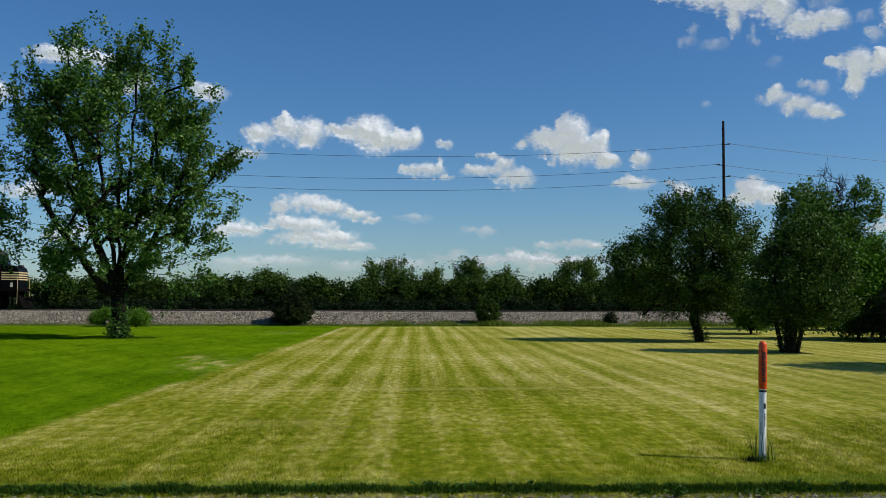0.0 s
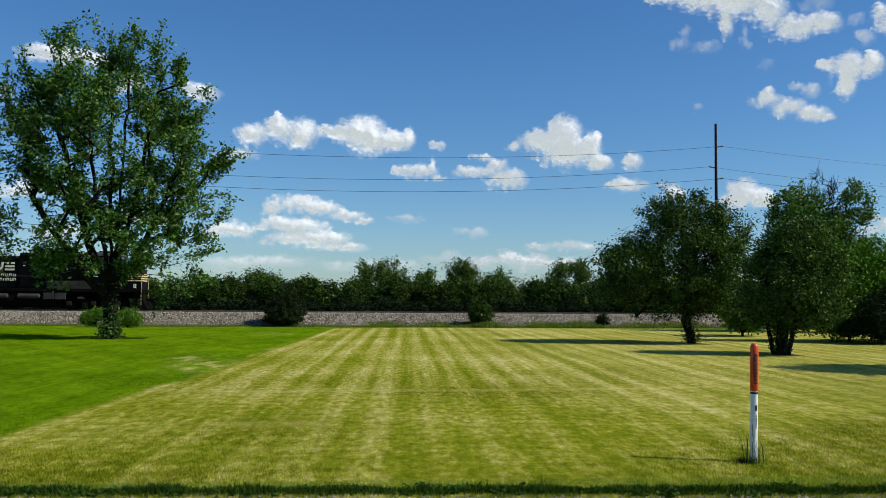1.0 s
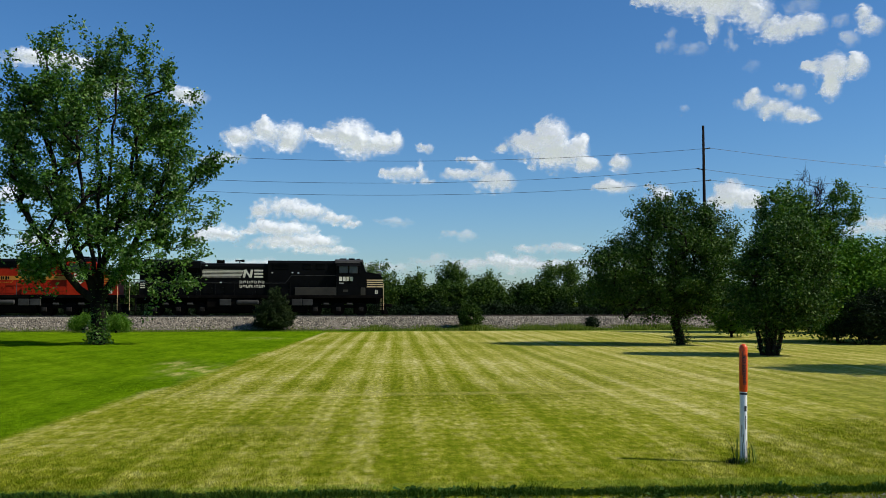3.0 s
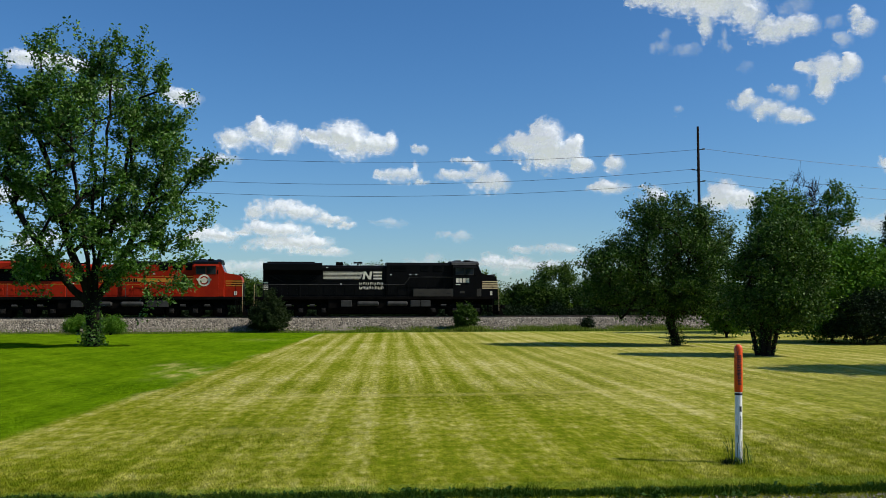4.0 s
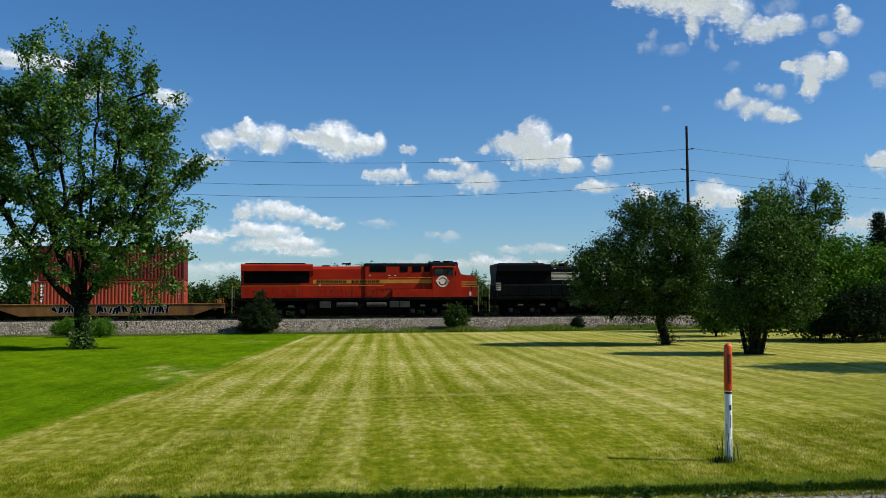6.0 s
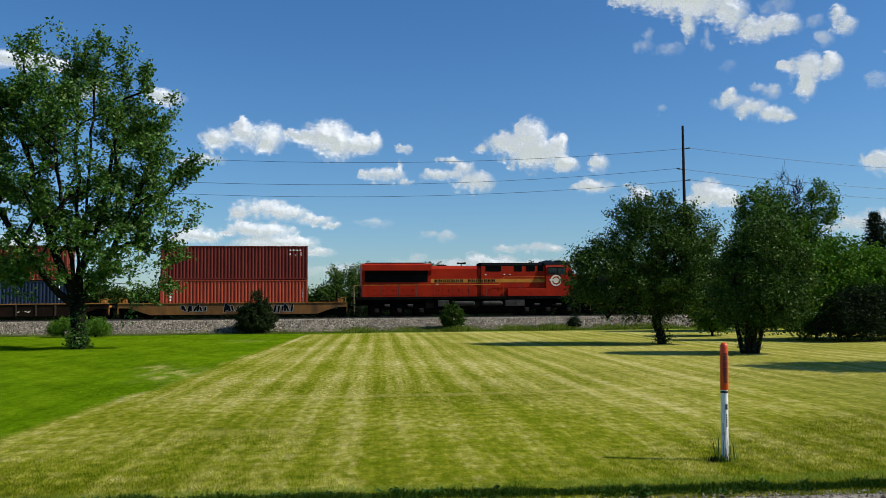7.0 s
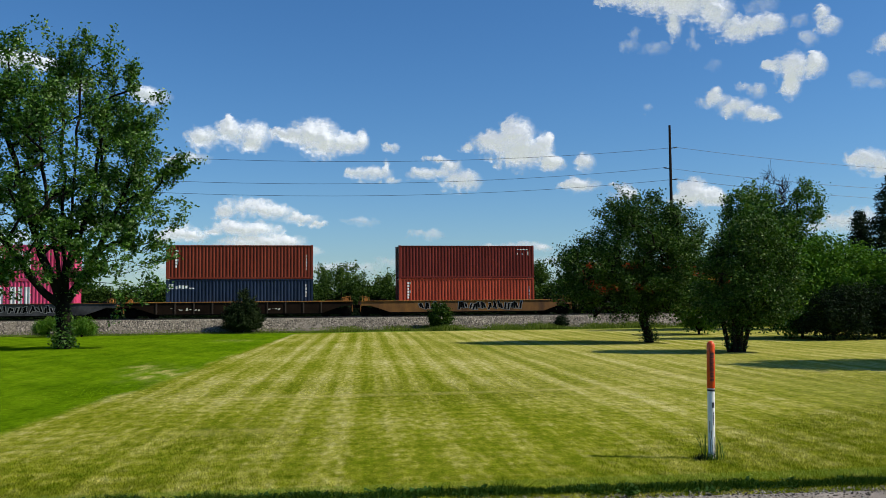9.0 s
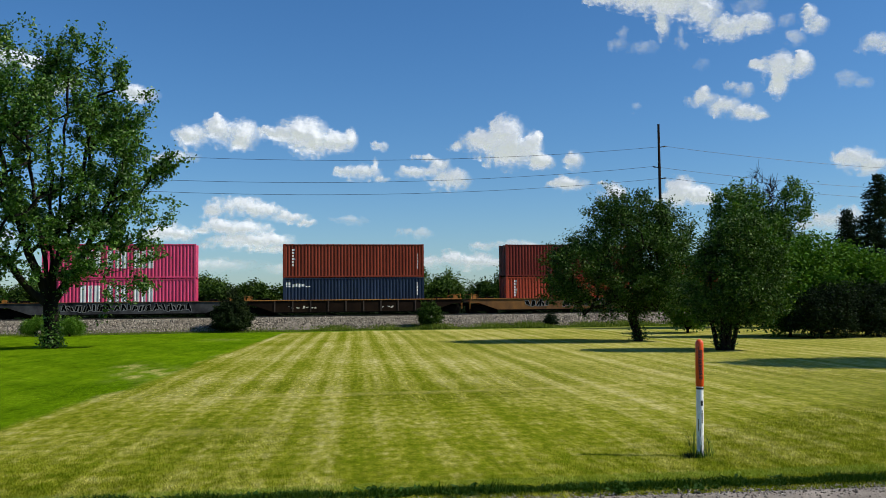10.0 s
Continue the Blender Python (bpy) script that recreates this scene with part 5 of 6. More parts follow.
def container(s, z, mat, label, marks):
    """Forty-foot high-cube container; marks: white painted patches (x0, x1, z0, z1) on the side."""
    C = empty("shipping_container", pose(s, TRACK_Y, RAIL_Z), label, "container", "containers on the train")
    h = CL / 2
    for q in (-1, 1):
        bm = bmesh.new()
        rib_sheet(bm, -h + 0.12, h - 0.12, z + 0.15, z + CH - 0.10, q * (CW / 2 - 0.02), q)
        side = part("side_wall", bm, mat, C)
        for a in marks:
            bm = bmesh.new()
            rib_sheet(bm, *a, q * (CW / 2 - 0.02), q, 0.004)
            part("painted_mark", bm, WHITE, side, "white painted bar")
        bm = bmesh.new()
        box(bm, -h + 0.1, h - 0.1, q * (CW / 2 - 0.04) - 0.04, q * (CW / 2 - 0.04) + 0.04, z + CH - 0.10, z + CH - 0.02, 0.01)
        part("top_rail", bm, mat, C)
        bm = bmesh.new()
        box(bm, -h + 0.1, h - 0.1, q * (CW / 2 - 0.05) - 0.05, q * (CW / 2 - 0.05) + 0.05, z + 0.02, z + 0.16, 0.01)
        part("bottom_rail", bm, mat, C)
        for e in (-1, 1):
            bm = bmesh.new()
            box(bm, e * (h - 0.08) - 0.08, e * (h - 0.08) + 0.08, q * (CW / 2 - 0.08) - 0.08, q * (CW / 2 - 0.08) + 0.08, z + 0.12, z + CH - 0.12, 0.012)
            post = part("corner_post", bm, mat, C)
            bm = bmesh.new()
            for zz in (z, z + CH - 0.118):
                box(bm, e * (h - 0.09) - 0.093, e * (h - 0.09) + 0.093, q * (CW / 2 - 0.08) - 0.085, q * (CW / 2 - 0.08) + 0.085, zz, zz + 0.118, 0.012)
            part("corner_casting", bm, mat, post)
    bm = bmesh.new()
    box(bm, -h + 0.1, h - 0.1, -CW / 2 + 0.06, CW / 2 - 0.06, z + CH - 0.06, z + CH - 0.025)
    part("roof", bm, mat, C)
    bm = bmesh.new()
    box(bm, -h + 0.1, h - 0.1, -CW / 2 + 0.08, CW / 2 - 0.08, z + 0.05, z + 0.12)
    part("floor_pan", bm, UNDER, C)
    bm = bmesh.new()
    for k in range(8):
        y = -1.04 + k * 0.26
        box(bm, h - 0.10, h - 0.04 + (0.02 if k % 2 else 0), y, y + 0.25, z + 0.1, z + CH - 0.1)
    part("front_wall", bm, mat, C)
    for y0, y1 in ((-1.06, -0.01), (0.01, 1.06)):
        bm = bmesh.new()
        box(bm, -h + 0.03, -h + 0.09, y0, y1, z + 0.14, z + CH - 0.12, 0.01)
        door = part("door", bm, mat, C)
        for k in (0.25, 0.75):
            bm = bmesh.new()
            y = y0 + (y1 - y0) * k
            rod(bm, (-h + 0.0, y, z + 0.1), (-h + 0.0, y, z + CH - 0.08), 0.018, n=6)
            part("lock_rod", bm, GREYM, door)
    TRAIN.append((C, s))


def column(x, z0, z1, n, w=0.13):
    """A column of small bars, as unreadable lettering set upright."""
    st = (z1 - z0) / n
    return [(x, x + w * (0.7 + 0.3 * ((k * 7) % 3)), z0 + st * k, z0 + st * (k + 0.72)) for k in range(n)]


BOT, TOP = 0.35, 0.35 + CH + 0.012
container(-79.3, BOT, RUST, "rust-red corrugated shipping container, lower of a stack", column(-5.35, 1.5, 3.0, 6, 0.22) + column(5.6, 1.4, 2.6, 4, 0.07))
container(-79.3, TOP, MAROON, "dark maroon corrugated shipping container, upper of a stack", [(4.55, 4.65, 5.35, 5.5), (5.0, 5.12, 5.3, 5.45), (5.5, 5.62, 5.28, 5.62), (4.55, 5.6, 5.75, 5.83)])
container(-98.9, BOT, NAVY, "navy blue corrugated shipping container, lower of a stack", [(-5.85, -5.45, 2.45, 2.55), (-5.85, -5.45, 2.6, 2.7), (-5.85, -5.45, 2.75, 2.85), (-5.3, -5.1, 2.45, 2.7), (-5.05, -4.85, 2.5, 2.75), (-4.8, -4.6, 2.45, 2.75), (-4.55, -4.3, 2.5, 2.72), (-4.2, -3.8, 2.45, 2.55)] + column(5.45, 1.7, 2.9, 4, 0.09))
container(-98.9, TOP, BROWNRED, "brown-red corrugated shipping container, upper of a stack", column(-5.35, 4.25, 5.8, 6, 0.2) + column(5.5, 4.0, 5.4, 5, 0.08))
for z0 in (BOT, TOP):
    mk = []
    for b in (-3.1, -1.0, 1.1):
        mk += [(b, b + 0.45, z0 + 0.85, z0 + 2.35), (b + 0.62, b + 0.95, z0 + 0.85, z0 + 2.35), (b + 1.1, b + 1.55, z0 + 0.85, z0 + 2.35)]
    container(-118.3, z0, PINK, "magenta corrugated shipping container with big white bars", mk)


# ---- well cars ----
YELLOW = grainy("worn_yellow_paint", (0.07, 0.028, 0.008), (0.28, 0.12, 0.02), 0.9, 0.7, 0, 20, 0.15, 0.005, (1, 1, 3))
BROWN = grainy("brown_car_paint", (0.008, 0.005, 0.003), (0.024, 0.014, 0.008), 0.9, 0.8, 0, 20, 0.15, 0.005, (1, 1, 1), 0.06)
GREYCAR = grainy("grey_car_paint", (0.014, 0.014, 0.015), (0.10, 0.10, 0.10), 0.9, 0.8, 0, 20, 0.15, 0.005, (1, 1, 1), 0.06)
RIBS = grainy("rib_paint", (0.03, 0.019, 0.012), (0.06, 0.039, 0.024), 0.9, 0.75)
SCRAWL = grainy("pale_spray_paint", (0.16, 0.16, 0.15), (0.36, 0.36, 0.34), 1.5, 0.7, 0, 20, 0.0)
EDGE = grainy("orange_edge_paint", (0.24, 0.09, 0.012), (0.48, 0.20, 0.03), 0.9, 0.7, 0, 20, 0.1, 0.005)


def car_truck(car, x):
    bm = bmesh.new()
    for s in (-1, 1):
        y0, y1 = (0.98, 1.12) if s > 0 else (-1.12, -0.98)
        prism(bm, [(x - 1.15, 0.42), (x - 0.95, 0.32), (x - 0.5, 0.2), (x + 0.5, 0.2), (x + 0.95, 0.32), (x + 1.15, 0.42), (x + 1.1, 0.6), (x + 0.6, 0.72), (x - 0.6, 0.72), (x - 1.1, 0.6)], y0, y1)
    box(bm, x - 0.2, x + 0.2, -1.0, 1.0, 0.4, 0.75)
    tr = part("truck", bm, UNDER, car)
    for dx in (-0.88, 0.88):
        wheelset(tr, x + dx, 0.42)
    for s in (-1, 1):
        bm = bmesh.new()
        for k in range(4):
            rod(bm, (x - 0.25 + 0.17 * k, s * 1.05, 0.28), (x - 0.25 + 0.17 * k, s * 1.05, 0.6), 0.06, n=8)
        part("spring_nest", bm, GREYM, tr)


def well_car(s, sill, top, ribs, label, tags, seed):
    W = empty("well_car", pose(s, TRACK_Y, RAIL_Z), label, "well car", "well cars of the train")
    rg = np.random.default_rng(seed)
    for q in (-1, 1):
        y0, y1 = (1.3, 1.45) if q > 0 else (-1.45, -1.3)
        bm = bmesh.new()
        prism(bm, [(-6.9, 0.34), (6.9, 0.34), (8.6, 0.92), (9.45, 0.92), (9.45, 1.28), (-9.45, 1.28), (-9.45, 0.92), (-8.6, 0.92)], y0, y1)
        side = part("side_sill", bm, sill, W)
        bm = bmesh.new()
        box(bm, -9.45, 9.45, q * 1.40 - 0.12, q * 1.40 + 0.12, 1.283, 1.36 if ribs else 1.33, 0.015)
        part("top_chord", bm, top, side)
        bm = bmesh.new()
        box(bm, -7.0, 7.0, q * 1.40 - 0.13, q * 1.40 + 0.13, 0.26, 0.337, 0.015)
        part("bottom_chord", bm, UNDER, side)
        if ribs:
            for k in range(10):
                x = -6.8 + 1.51 * k
                bm = bmesh.new()
                box(bm, x - 0.06, x + 0.06, q * 1.475 - 0.025, q * 1.475 + 0.025, 0.345, 1.27)
                part("rib", bm, RIBS, side)
        for x0, x1, z0, z1, dark in tags:
            x = x0
            bm, b2 = bmesh.new(), bmesh.new()
            while x < x1:
                w = rg.uniform(0.34, 0.56)
                for pair in range(2):
                    xa = x + pair * w * 0.55
                    le = rg.uniform(-0.22, 0.22)
                    ze, zt = z0 + rg.uniform(0, 0.25), z1 - rg.uniform(0, 0.25)
                    prism(bm, [(xa - 0.05, ze - 0.04), (xa + 0.21, ze - 0.04), (xa + 0.21 + le, zt + 0.04), (xa - 0.05 + le, zt + 0.04)], q * 1.455 - 0.003, q * 1.455 + 0.003)
                    prism(b2, [(xa, ze), (xa + 0.16, ze), (xa + 0.16 + le, zt), (xa + le, zt)], q * 1.461 - 0.003, q * 1.461 + 0.003)
                x += w + 0.09
            part("painted_scrawl", bm, SCRAWL if dark else BLACK, side, "pale outlines of sprayed scrawl")
            part("sprayed_scrawl", b2, BLACK if dark else CREAM, side, "dark sprayed scrawl")
    bm = bmesh.new()
    for k in range(7):
        x = -6.2 + 2.06 * k
        box(bm, x - 0.25, x + 0.25, -1.3, 1.3, 0.26, 0.345)
    part("well_floor", bm, UNDER, W)
    for e in (-1, 1):
        bm = bmesh.new()
        xa, xb = sorted((e * 6.35, e * 9.4))
        box(bm, xa, xb, -1.295, 1.295, 1.0, 1.16)
        box(bm, min(e * 6.3, e * 6.42), max(e * 6.3, e * 6.42), -1.295, 1.295, 0.4, 1.16)
        part("end_platform", bm, top, W)
        car_truck(W, e * 8.1)
        coupler(W, e * 9.4, e)
        bm = bmesh.new()
        for q in (-1, 1):
            rod(bm, (e * 9.3, q * 1.3, 1.3), (e * 9.3, q * 1.3, 1.75), 0.025, n=6)
            rod(bm, (e * 8.7, q * 1.3, 1.3), (e * 8.7, q * 1.3, 1.62), 0.025, n=6)
            rod(bm, (e * 9.3, q * 1.3, 1.75), (e * 8.7, q * 1.3, 1.62), 0.025, n=6)
        part("end_handrail", bm, top, W)
        bm = bmesh.new()
        box(bm, e * 7.5 - 0.35, e * 7.5 + 0.35, -0.9, -0.3, 1.16, 1.5, 0.05)
        rod(bm, (e * 8.2, -0.6, 1.3), (e * 8.9, -0.6, 1.3), 0.14, n=10)
        part("brake_gear", bm, UNDER, W)
        bm = bmesh.new()
        rod(bm, (e * 8.95, -1.15, 1.45), (e * 8.95, -0.75, 1.45), 0.17, n=14)
        part("reservoir", bm, EDGE, W)
        bm = bmesh.new()
        for k in range(3):
            box(bm, min(e * 9.42, e * 9.46), max(e * 9.42, e * 9.46), -1.45, -1.05, 0.45 + 0.27 * k, 0.49 + 0.27 * k)
        box(bm, min(e * 9.42, e * 9.46), max(e * 9.42, e * 9.46), -1.45, -1.41, 0.42, 1.0)
        box(bm, min(e * 9.42, e * 9.46), max(e * 9.42, e * 9.46), -1.09, -1.05, 0.42, 1.0)
        part("end_ladder", bm, top, W)
    bm = bmesh.new()
    rod(bm, (8.6, 0.4, 1.16), (8.6, 0.4, 2.1), 0.03, n=6)
    rod(bm, (8.56, 0.4, 2.0), (8.64, 0.4, 2.0), 0.2, n=14)
    part("brake_wheel", bm, UNDER, W)
    TRAIN.append((W, s))


well_car(-79.3, YELLOW, EDGE, False, "worn yellow well car covered in sprayed scrawl", [(-4.3, -2.6, 0.55, 1.2, True), (-0.9, 1.9, 0.45, 1.22, True), (2.2, 4.8, 0.45, 1.22, True)], 3)
well_car(-98.9, BROWN, EDGE, True, "dark brown ribbed well car with an orange edge", [(-5.7, -5.0, 0.6, 0.85, False), (-4.4, -3.4, 0.6, 0.85, False), (2.4, 3.4, 0.6, 0.8, False)], 4)
well_car(-118.3, GREYCAR, YELLOW, False, "grey well car with dark sprayed scrawl", [(-4.5, 5.5, 0.5, 1.18, True)], 5)
well_car(-137.8, YELLOW, EDGE, False, "worn yellow empty well car", [], 6)

# ---- cable marker ----
HICOL = grainy("orange_plastic", (0.66, 0.060, 0.006), (0.82, 0.095, 0.010), 5, 0.3, 0, 60, 0.05, 0.002)
PVC = grainy("white_plastic", (0.78, 0.76, 0.71), (0.90, 0.88, 0.83), 4, 0.45, 0, 50, 0.05, 0.002, (1, 1, 4))
INK = plain("black_print", (0.02, 0.018, 0.018), 0.6)
DIRT = plain("mud_streak", (0.20, 0.16, 0.10), 0.9)


def marker_post():
    P = empty("cable_marker_post", pose(6.33, 12.93, 0, 0, 1.0, 0), "white plastic cable marker post with an orange dome top", "marker post")
    bm = bmesh.new()
    rod(bm, (0, 0, -0.1), (0, 0, 1.06), 0.054, n=28)
    tube = part("tube", bm, PVC, P, "white plastic tube with mud streaks", smooth=False)
    bm = bmesh.new()
    prof = [(0.058, 1.05), (0.061, 1.06), (0.061, 1.69)] + [(0.061 * math.cos(a), 1.69 + 0.075 * math.sin(a)) for a in (0.3, 0.6, 0.9, 1.15, 1.4)]
    rings = [[bm.verts.new((r * math.cos(k * math.pi / 14), r * math.sin(k * math.pi / 14), z)) for k in range(28)] for r, z in prof]
    for a, b in zip(rings[:-1], rings[1:]):
        for k in range(28):
            bm.faces.new((a[k], a[(k + 1) % 28], b[(k + 1) % 28], b[k]))
    bm.faces.new(rings[-1])
    cap = part("dome_cap", bm, HICOL, P, "orange plastic dome cap", smooth=True)
    bm = bmesh.new()
    rod(bm, (0, 0, 1.005), (0, 0, 1.035), 0.0575, n=28)
    part("black_band", bm, INK, tube)

    def patch(bm, a0, a1, z0, z1, r):
        c = []
        for k in range(5):
            a = radians(a0 + (a1 - a0) * k / 4)
            c.append((bm.verts.new((r * math.sin(a), -r * math.cos(a), z0)), bm.verts.new((r * math.sin(a), -r * math.cos(a), z1))))
        for u, w in zip(c[:-1], c[1:]):
            bm.faces.new((u[0], w[0], w[1], u[1]))

    rg = np.random.default_rng(2)
    bm = bmesh.new()
    z = 1.16
    while z < 1.60:
        h = rg.uniform(0.010, 0.022)
        a0 = -34 + rg.uniform(-2, 2)
        while a0 < 14:
            w = rg.uniform(4, 12)
            patch(bm, a0, min(a0 + w, 18), z, z + h, 0.0622)
            a0 += w + rg.uniform(1.0, 2.5)
        z += h + rg.uniform(0.003, 0.007)
    patch(bm, -34, 14, 1.245, 1.25, 0.0623)
    patch(bm, -40, -36, 1.30, 1.66, 0.0622)
    part("print_panel", bm, INK, cap, "rows of small black print")
    bm = bmesh.new()
    patch(bm, -12, 28, 0.76, 0.84, 0.0552)
    part("square_sticker", bm, INK, tube)
    bm = bmesh.new()
    z = 0.5
    while z < 0.70:
        h = rg.uniform(0.018, 0.03)
        patch(bm, 0, 20, z, z + h, 0.0552)
        z += h + 0.008
    part("print_panel", bm, INK, tube, "short column of black print")
    bm = bmesh.new()
    for a, z0, z1 in ((-58, 0.38, 0.56), (-50, 0.02, 0.3), (-10, 0.0, 0.17), (20, 0.02, 0.33), (45, 0.0, 0.22), (-30, 0.3, 0.42)):
        patch(bm, a, a + rg.uniform(6, 14), z0, z1, 0.0551)
    part("mud_streak", bm, DIRT, tube)


marker_post()


# ---- grass, weeds ----
def lawn_layers(pts):
    """Mown, headland and bare amounts at points."""
    a, h, e = np.zeros(len(pts)), np.zeros(len(pts)), np.zeros(len(pts))
    for k, (x, y) in enumerate(pts):
        w = 0.25 * noise.noise(Vector((x * 0.5, y * 0.5, 0)))
        a[k] = min(1, max(0, (x - mown_edge(y) + w) / 0.28))
        h[k] = min(1, max(0, (25.0 + 4 * w - y) / 5.0))
        e[k] = bare_at(x, y)
    return a, h, e


def blades(name, k, y0, y1, height, label, seed, power=2.0, material=None, xr=None, width=0.00055):
    rg = np.random.default_rng(seed)
    u = rg.uniform(0, 1, k)
    y = 1.0 / (1.0 / y0 + (1.0 / y1 - 1.0 / y0) * u)
    lo, hi = (-0.37 * y - 0.6, 0.76 * y + 0.6) if xr is None else (xr[0] + 0 * y, xr[1] + 0 * y)
    x = lo + (hi - lo) * rg.uniform(0, 1, k)
    if y0 < 11.7:
        y = y - 0.078 * x * np.clip((13 - y) / 2, 0, 1)
    a, h, e = lawn_layers(np.stack([x, y], 1))
    ht = height * rg.uniform(0.5, 1.25, k) * np.where(a > 0.5, 1.0, 1.35) * (1 - 0.2 * e) * np.clip(1.35 - y / 25, 0.2, 1)
    wd = np.maximum(width * y, 0.004) * rg.uniform(0.7, 1.4, k)
    ang = rg.uniform(0, 6.283, k)
    lean = rg.normal(size=(k, 2)) * ht[:, None] * 0.55
    dx, dy = np.cos(ang) * wd, np.sin(ang) * wd * 0.6
    z = np.zeros(k) - 0.01
    p0 = np.stack([x - dx, y - dy, z], 1)
    p1 = np.stack([x + dx, y + dy, z], 1)
    p2 = np.stack([x + lean[:, 0], y + lean[:, 1], z + ht], 1)
    v = np.stack([p0, p1, p2], 1).reshape(-1, 3)
    ob = mesh_of(name, v, np.arange(3 * k).reshape(-1, 3), material or BLADE)
    for nm, val in (("mown", a), ("headland", h), ("bare", e)):
        ob.data.attributes.new(nm, "FLOAT", "POINT").data.foreach_set("value", np.repeat(val, 3))
    return tagged(ob, label, "grass", kind="stuff")


BLADE = lawn_material("grass_blades", True)
blades("lawn_grass", 400000, 10.95, 30.0, 0.042, "short green and straw-coloured grass blades", 81)
blades("edge_grass", 30000, 11.62, 12.0, 0.042, "longer bright green grass along the road edge", 83, material=LIP)


def fringe():
    """Rough grass and weeds along the foot of the embankment."""
    rg = np.random.default_rng(90)
    k = 60000
    x = rg.uniform(-36, 60, k)
    dens = np.array([noise.noise(Vector((a * 0.35, 2.0, 0))) for a in x])
    side = np.clip((x - 0.0) / 8, 0, 1)
    y = 73.2 + rg.uniform(0, 1, k) * 2.2
    ht = (0.10 + 0.55 * side * np.clip(0.35 + dens, 0.05, 1.1)) * rg.uniform(0.4, 1.2, k)
    ang = rg.uniform(0, 6.283, k)
    ln = rg.normal(size=(k, 2)) * ht[:, None] * 0.3
    w = 0.03
    z = np.clip((y - 74.7) * 0.42, 0, 1)
    v = np.stack([np.stack([x - np.cos(ang) * w, y - np.sin(ang) * w, z - 0.02], 1), np.stack([x + np.cos(ang) * w, y + np.sin(ang) * w, z - 0.02], 1), np.stack([x + ln[:, 0], y + ln[:, 1], z + ht], 1)], 1).reshape(-1, 3)
    tagged(mesh_of("rough_grass", v, np.arange(3 * k).reshape(-1, 3), FRINGE), "uneven rough grass along the embankment foot", "grass", kind="stuff")


fringe()


def verge():
    """A ragged line of long dark grass that overhangs the road's gravel."""
    rg = np.random.default_rng(91)
    k = 30000
    x = rg.uniform(-5.8, 11.5, k)
    lump = np.array([noise.noise(Vector((a * 1.7, 3.0, 0))) for a in x])
    y = 11.36 - 0.078 * x + rg.normal(size=k) * (0.10 + 0.05 * lump) + 0.05 * lump
    ht = (0.085 + 0.05 * lump) * rg.uniform(0.4, 1.35, k)
    ang = rg.uniform(0, 6.283, k)
    ln = rg.normal(size=(k, 2)) * ht[:, None] * 0.5
    ln[:, 1] -= 0.35 * ht
    w = rg.uniform(0.004, 0.010, k)
    z = np.full(k, -0.01)
    v = np.stack([np.stack([x - np.cos(ang) * w, y - np.sin(ang) * w, z], 1), np.stack([x + np.cos(ang) * w, y + np.sin(ang) * w, z], 1), np.stack([x + ln[:, 0], y + ln[:, 1], z + ht], 1)], 1).reshape(-1, 3)
    tagged(mesh_of("verge_grass", v, np.arange(3 * k).reshape(-1, 3), VERGE), "ragged dark green grass along the road's gravel", "grass", kind="stuff")


verge()


def pebbles():
    """Loose gravel strewn along the shoulder's edge."""
    rg = np.random.default_rng(97)
    k = 5000
    x = rg.uniform(-5.5, 10.5, k)
    y = 11.05 - 0.078 * x - np.abs(rg.normal(size=k)) * 0.35 + rg.uniform(0, 0.12, k)
    base = np.array([[1, 0, 0], [-1, 0, 0], [0, 1, 0], [0, -1, 0], [0, 0, 0.8], [0, 0, -0.8]], float)
    fc = np.array([[0, 2, 4], [2, 1, 4], [1, 3, 4], [3, 0, 4], [2, 0, 5], [1, 2, 5], [3, 1, 5], [0, 3, 5]])
    sz = rg.uniform(0.006, 0.022, (k, 1, 1)) * rg.uniform(0.6, 1.3, (k, 6, 1))
    v = (base[None] * sz + np.stack([x, y, np.full(k, 0.004)], 1)[:, None]).reshape(-1, 3)
    f = (np.arange(k)[:, None, None] * 6 + fc[None]).reshape(-1, 3)
    tagged(mesh_of("loose_gravel", v, f, bpy.data.materials["loose_stone"]), "loose pale gravel along the road edge", "gravel", kind="stuff")


pebbles()


def weed(seed, r, k, ln, label):
    """A low rosette of broad leaves."""
    rg = np.random.default_rng(seed)
    v, f = [np.zeros(3)], []
    for i in range(k):
        a = rg.uniform(0, 6.283)
        L, w = ln * rg.uniform(0.6, 1.2), ln * rg.uniform(0.18, 0.3)
        up = rg.uniform(0.4, 1.35)
        d = np.array([math.cos(a) * math.cos(up), math.sin(a) * math.cos(up), math.sin(up)])
        s = np.array([-math.sin(a), math.cos(a), 0])
        o = np.array([rg.normal() * r, rg.normal() * r, 0])
        b = len(v)
        v += [o + d * L * 0.5 + s * w, o + d * L * 0.55 - np.array([0, 0, 0.12 * w]), o + d * L * 0.5 - s * w, o + d * L - np.array([0, 0, L * 0.25])]
        f += [[0, b, b + 1], [0, b + 1, b + 2], [b, b + 3, b + 1], [b + 1, b + 3, b + 2]]
    ob = mesh_of("broadleaf_weed", np.array(v), np.array(f), WEED)
    return tagged(ob, label, "weed", "weeds along the road edge")


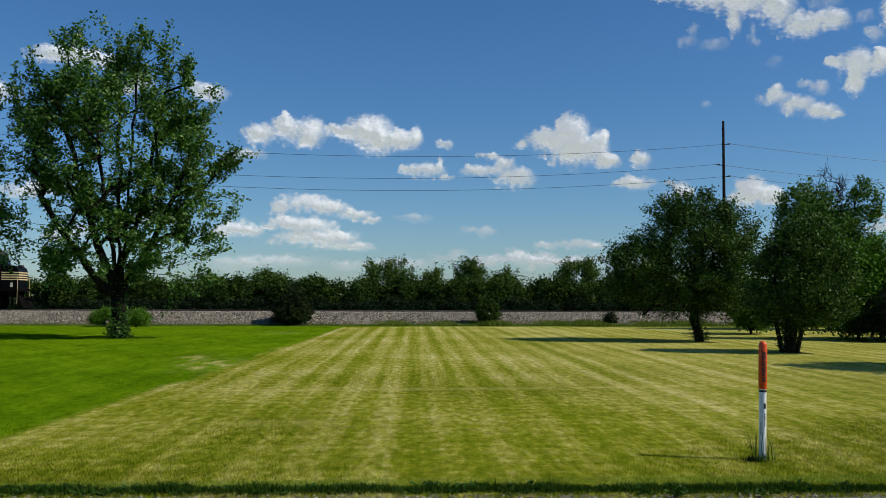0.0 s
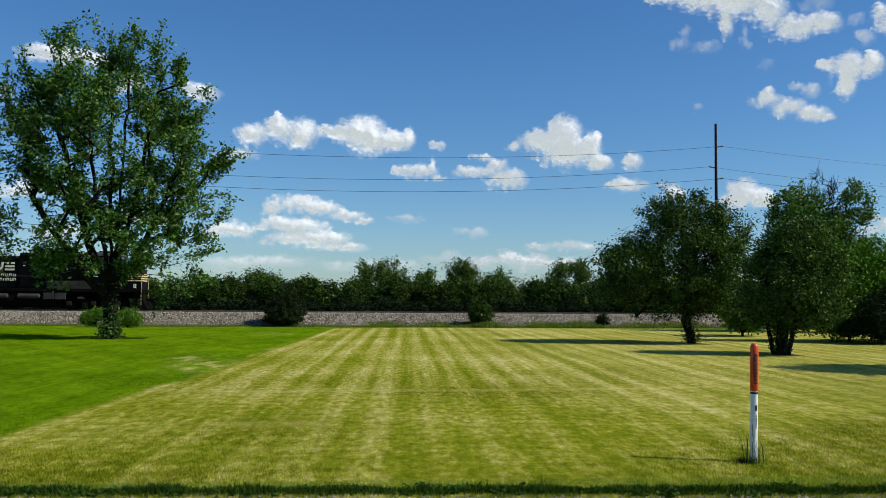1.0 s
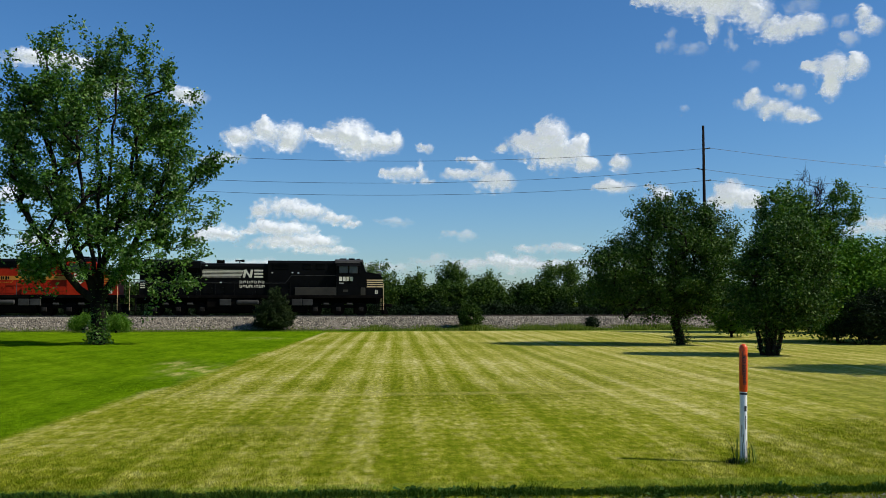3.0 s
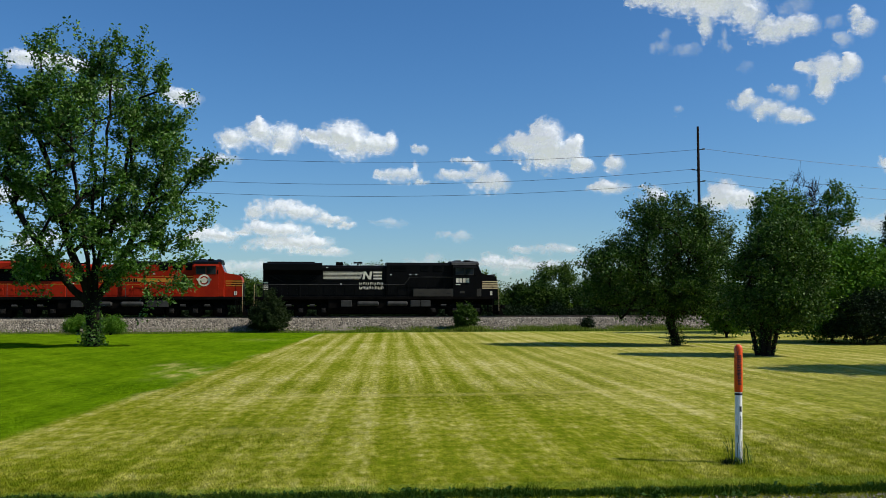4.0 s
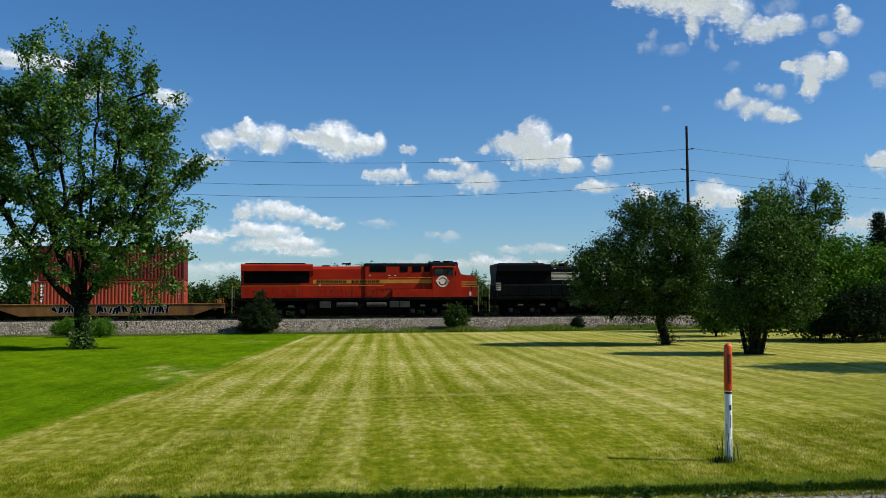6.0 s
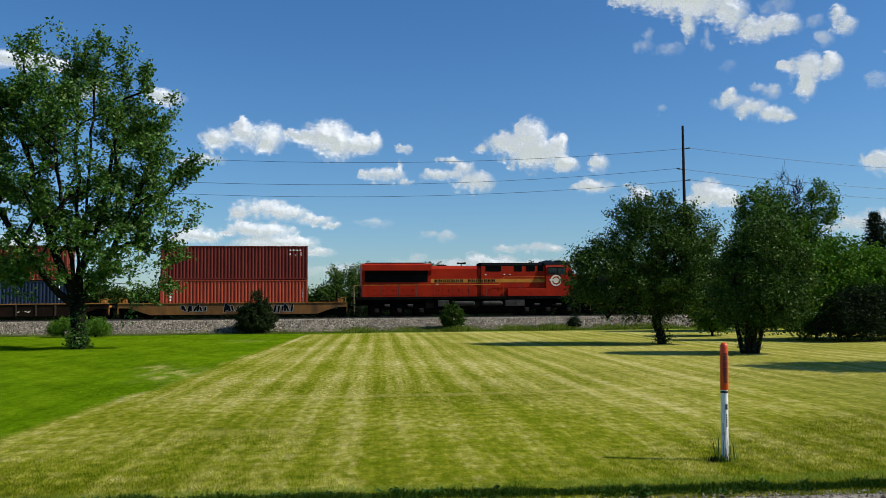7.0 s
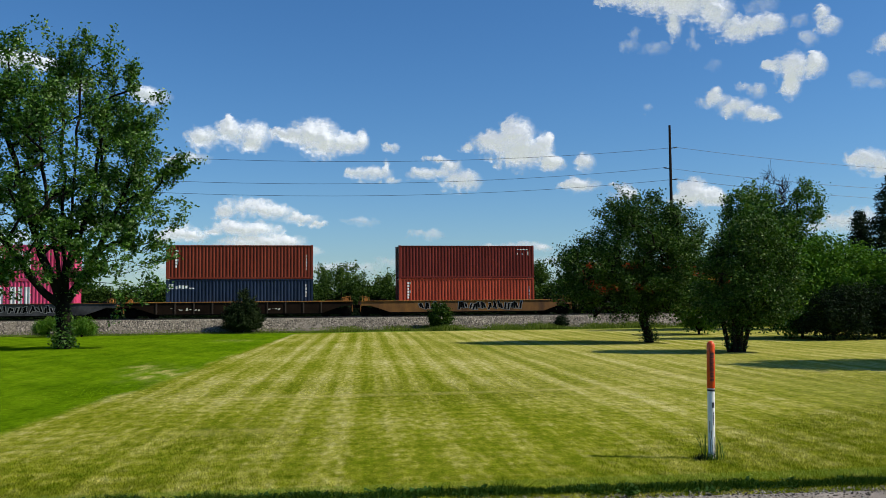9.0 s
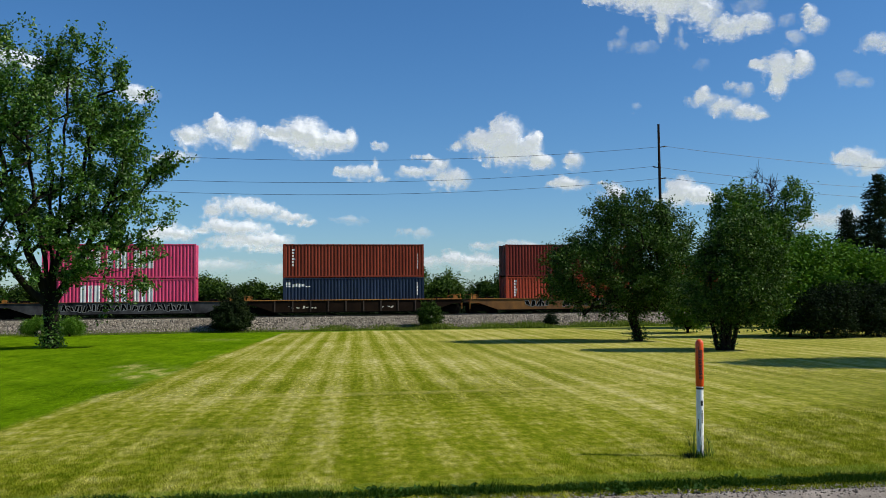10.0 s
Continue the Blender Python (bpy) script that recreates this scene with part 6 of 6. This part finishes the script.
rg = np.random.default_rng(95)
kinds = [weed(300 + i, 0.07, 34, 0.10, "low dark green broad-leaved weed at the road edge") for i in range(5)]
for i in range(220):
    x = -5.2 + 15.0 * (i + rg.uniform(0, 1)) / 220
    y = 11.38 - 0.078 * x + rg.normal() * 0.13
    m = pose(x, y, -0.01, 0, 0, rg.uniform(0, 360)) @ Matrix.Scale(rg.uniform(0.45, 1.25), 4)
    if i < 5:
        kinds[i].matrix_basis = m
    else:
        copy_thing(kinds[i % 5], m)


def tuft(x, y, k, ht, seed, mat, label):
    rg = np.random.default_rng(seed)
    a = rg.uniform(0, 6.283, k)
    o = rg.normal(size=(k, 2)) * 0.05
    h = ht * rg.uniform(0.5, 1.2, k)
    out = rg.uniform(0.1, 0.8, k) * h
    s = np.stack([-np.sin(a), np.cos(a)], 1) * 0.006
    b = np.zeros(k)
    mid = np.stack([o[:, 0] + np.cos(a) * out * 0.35, o[:, 1] + np.sin(a) * out * 0.35, h * 0.65], 1)
    tip = np.stack([o[:, 0] + np.cos(a) * out, o[:, 1] + np.sin(a) * out, h], 1)
    s3 = np.concatenate([s, b[:, None]], 1)
    root = np.concatenate([o, b[:, None]], 1)
    v = np.stack([root - s3, root + s3, mid + s3 * 0.8, mid - s3 * 0.8, tip], 1).reshape(-1, 3)
    i = np.arange(k)[:, None] * 5
    f = np.concatenate([i + np.array([0, 1, 2]), i + np.array([0, 2, 3]), i + np.array([3, 2, 4])], 0)
    ob = mesh_of("grass_tuft", v, f, mat)
    ob.matrix_basis = pose(x, y, -0.01)
    return tagged(ob, label, "grass tuft")


tuft(6.12, 12.84, 110, 0.10, 401, NEEDLE, "dark uncut tuft of grass beside the marker post")
tuft(6.30, 12.80, 40, 0.13, 402, WEED, "uncut green grass tuft at the marker post")
tuft(6.44, 12.95, 14, 0.34, 403, WEED, "uncut green grass tuft at the marker post")
tuft(6.22, 12.95, 12, 0.5, 404, WEED, "few tall grass stems beside the marker post")



# ---- moving things ----
def motions():
    for ob, c, az in CLOUD_THINGS:
        vx, vz = -1.42 * math.cos(radians(az)), 0.5
        vy = 1.42 * math.sin(radians(az))
        walk(ob, [(t, pose(c[0] + vx * (t - 5.0), c[1] + vy * (t - 5.0), c[2] + vz * (t - 5.0), 0, 0, -az)) for t in (0, 5, 10)])
    for ob, s in TRAIN:
        walk(ob, [(t, pose(s + SPEED * t, TRACK_Y, RAIL_Z)) for t in (0, 2.5, 5, 7.5, 10)])
    for ob, x, r in SPINNING:
        step = 2 / FPS if r > 0.5 else 1 / FPS
        walk(ob, [(k * step, pose(x, 0, r, 0, math.degrees(SPEED * k * step / r), 0)) for k in range(int(round(10 / step)) + 1)])


motions()
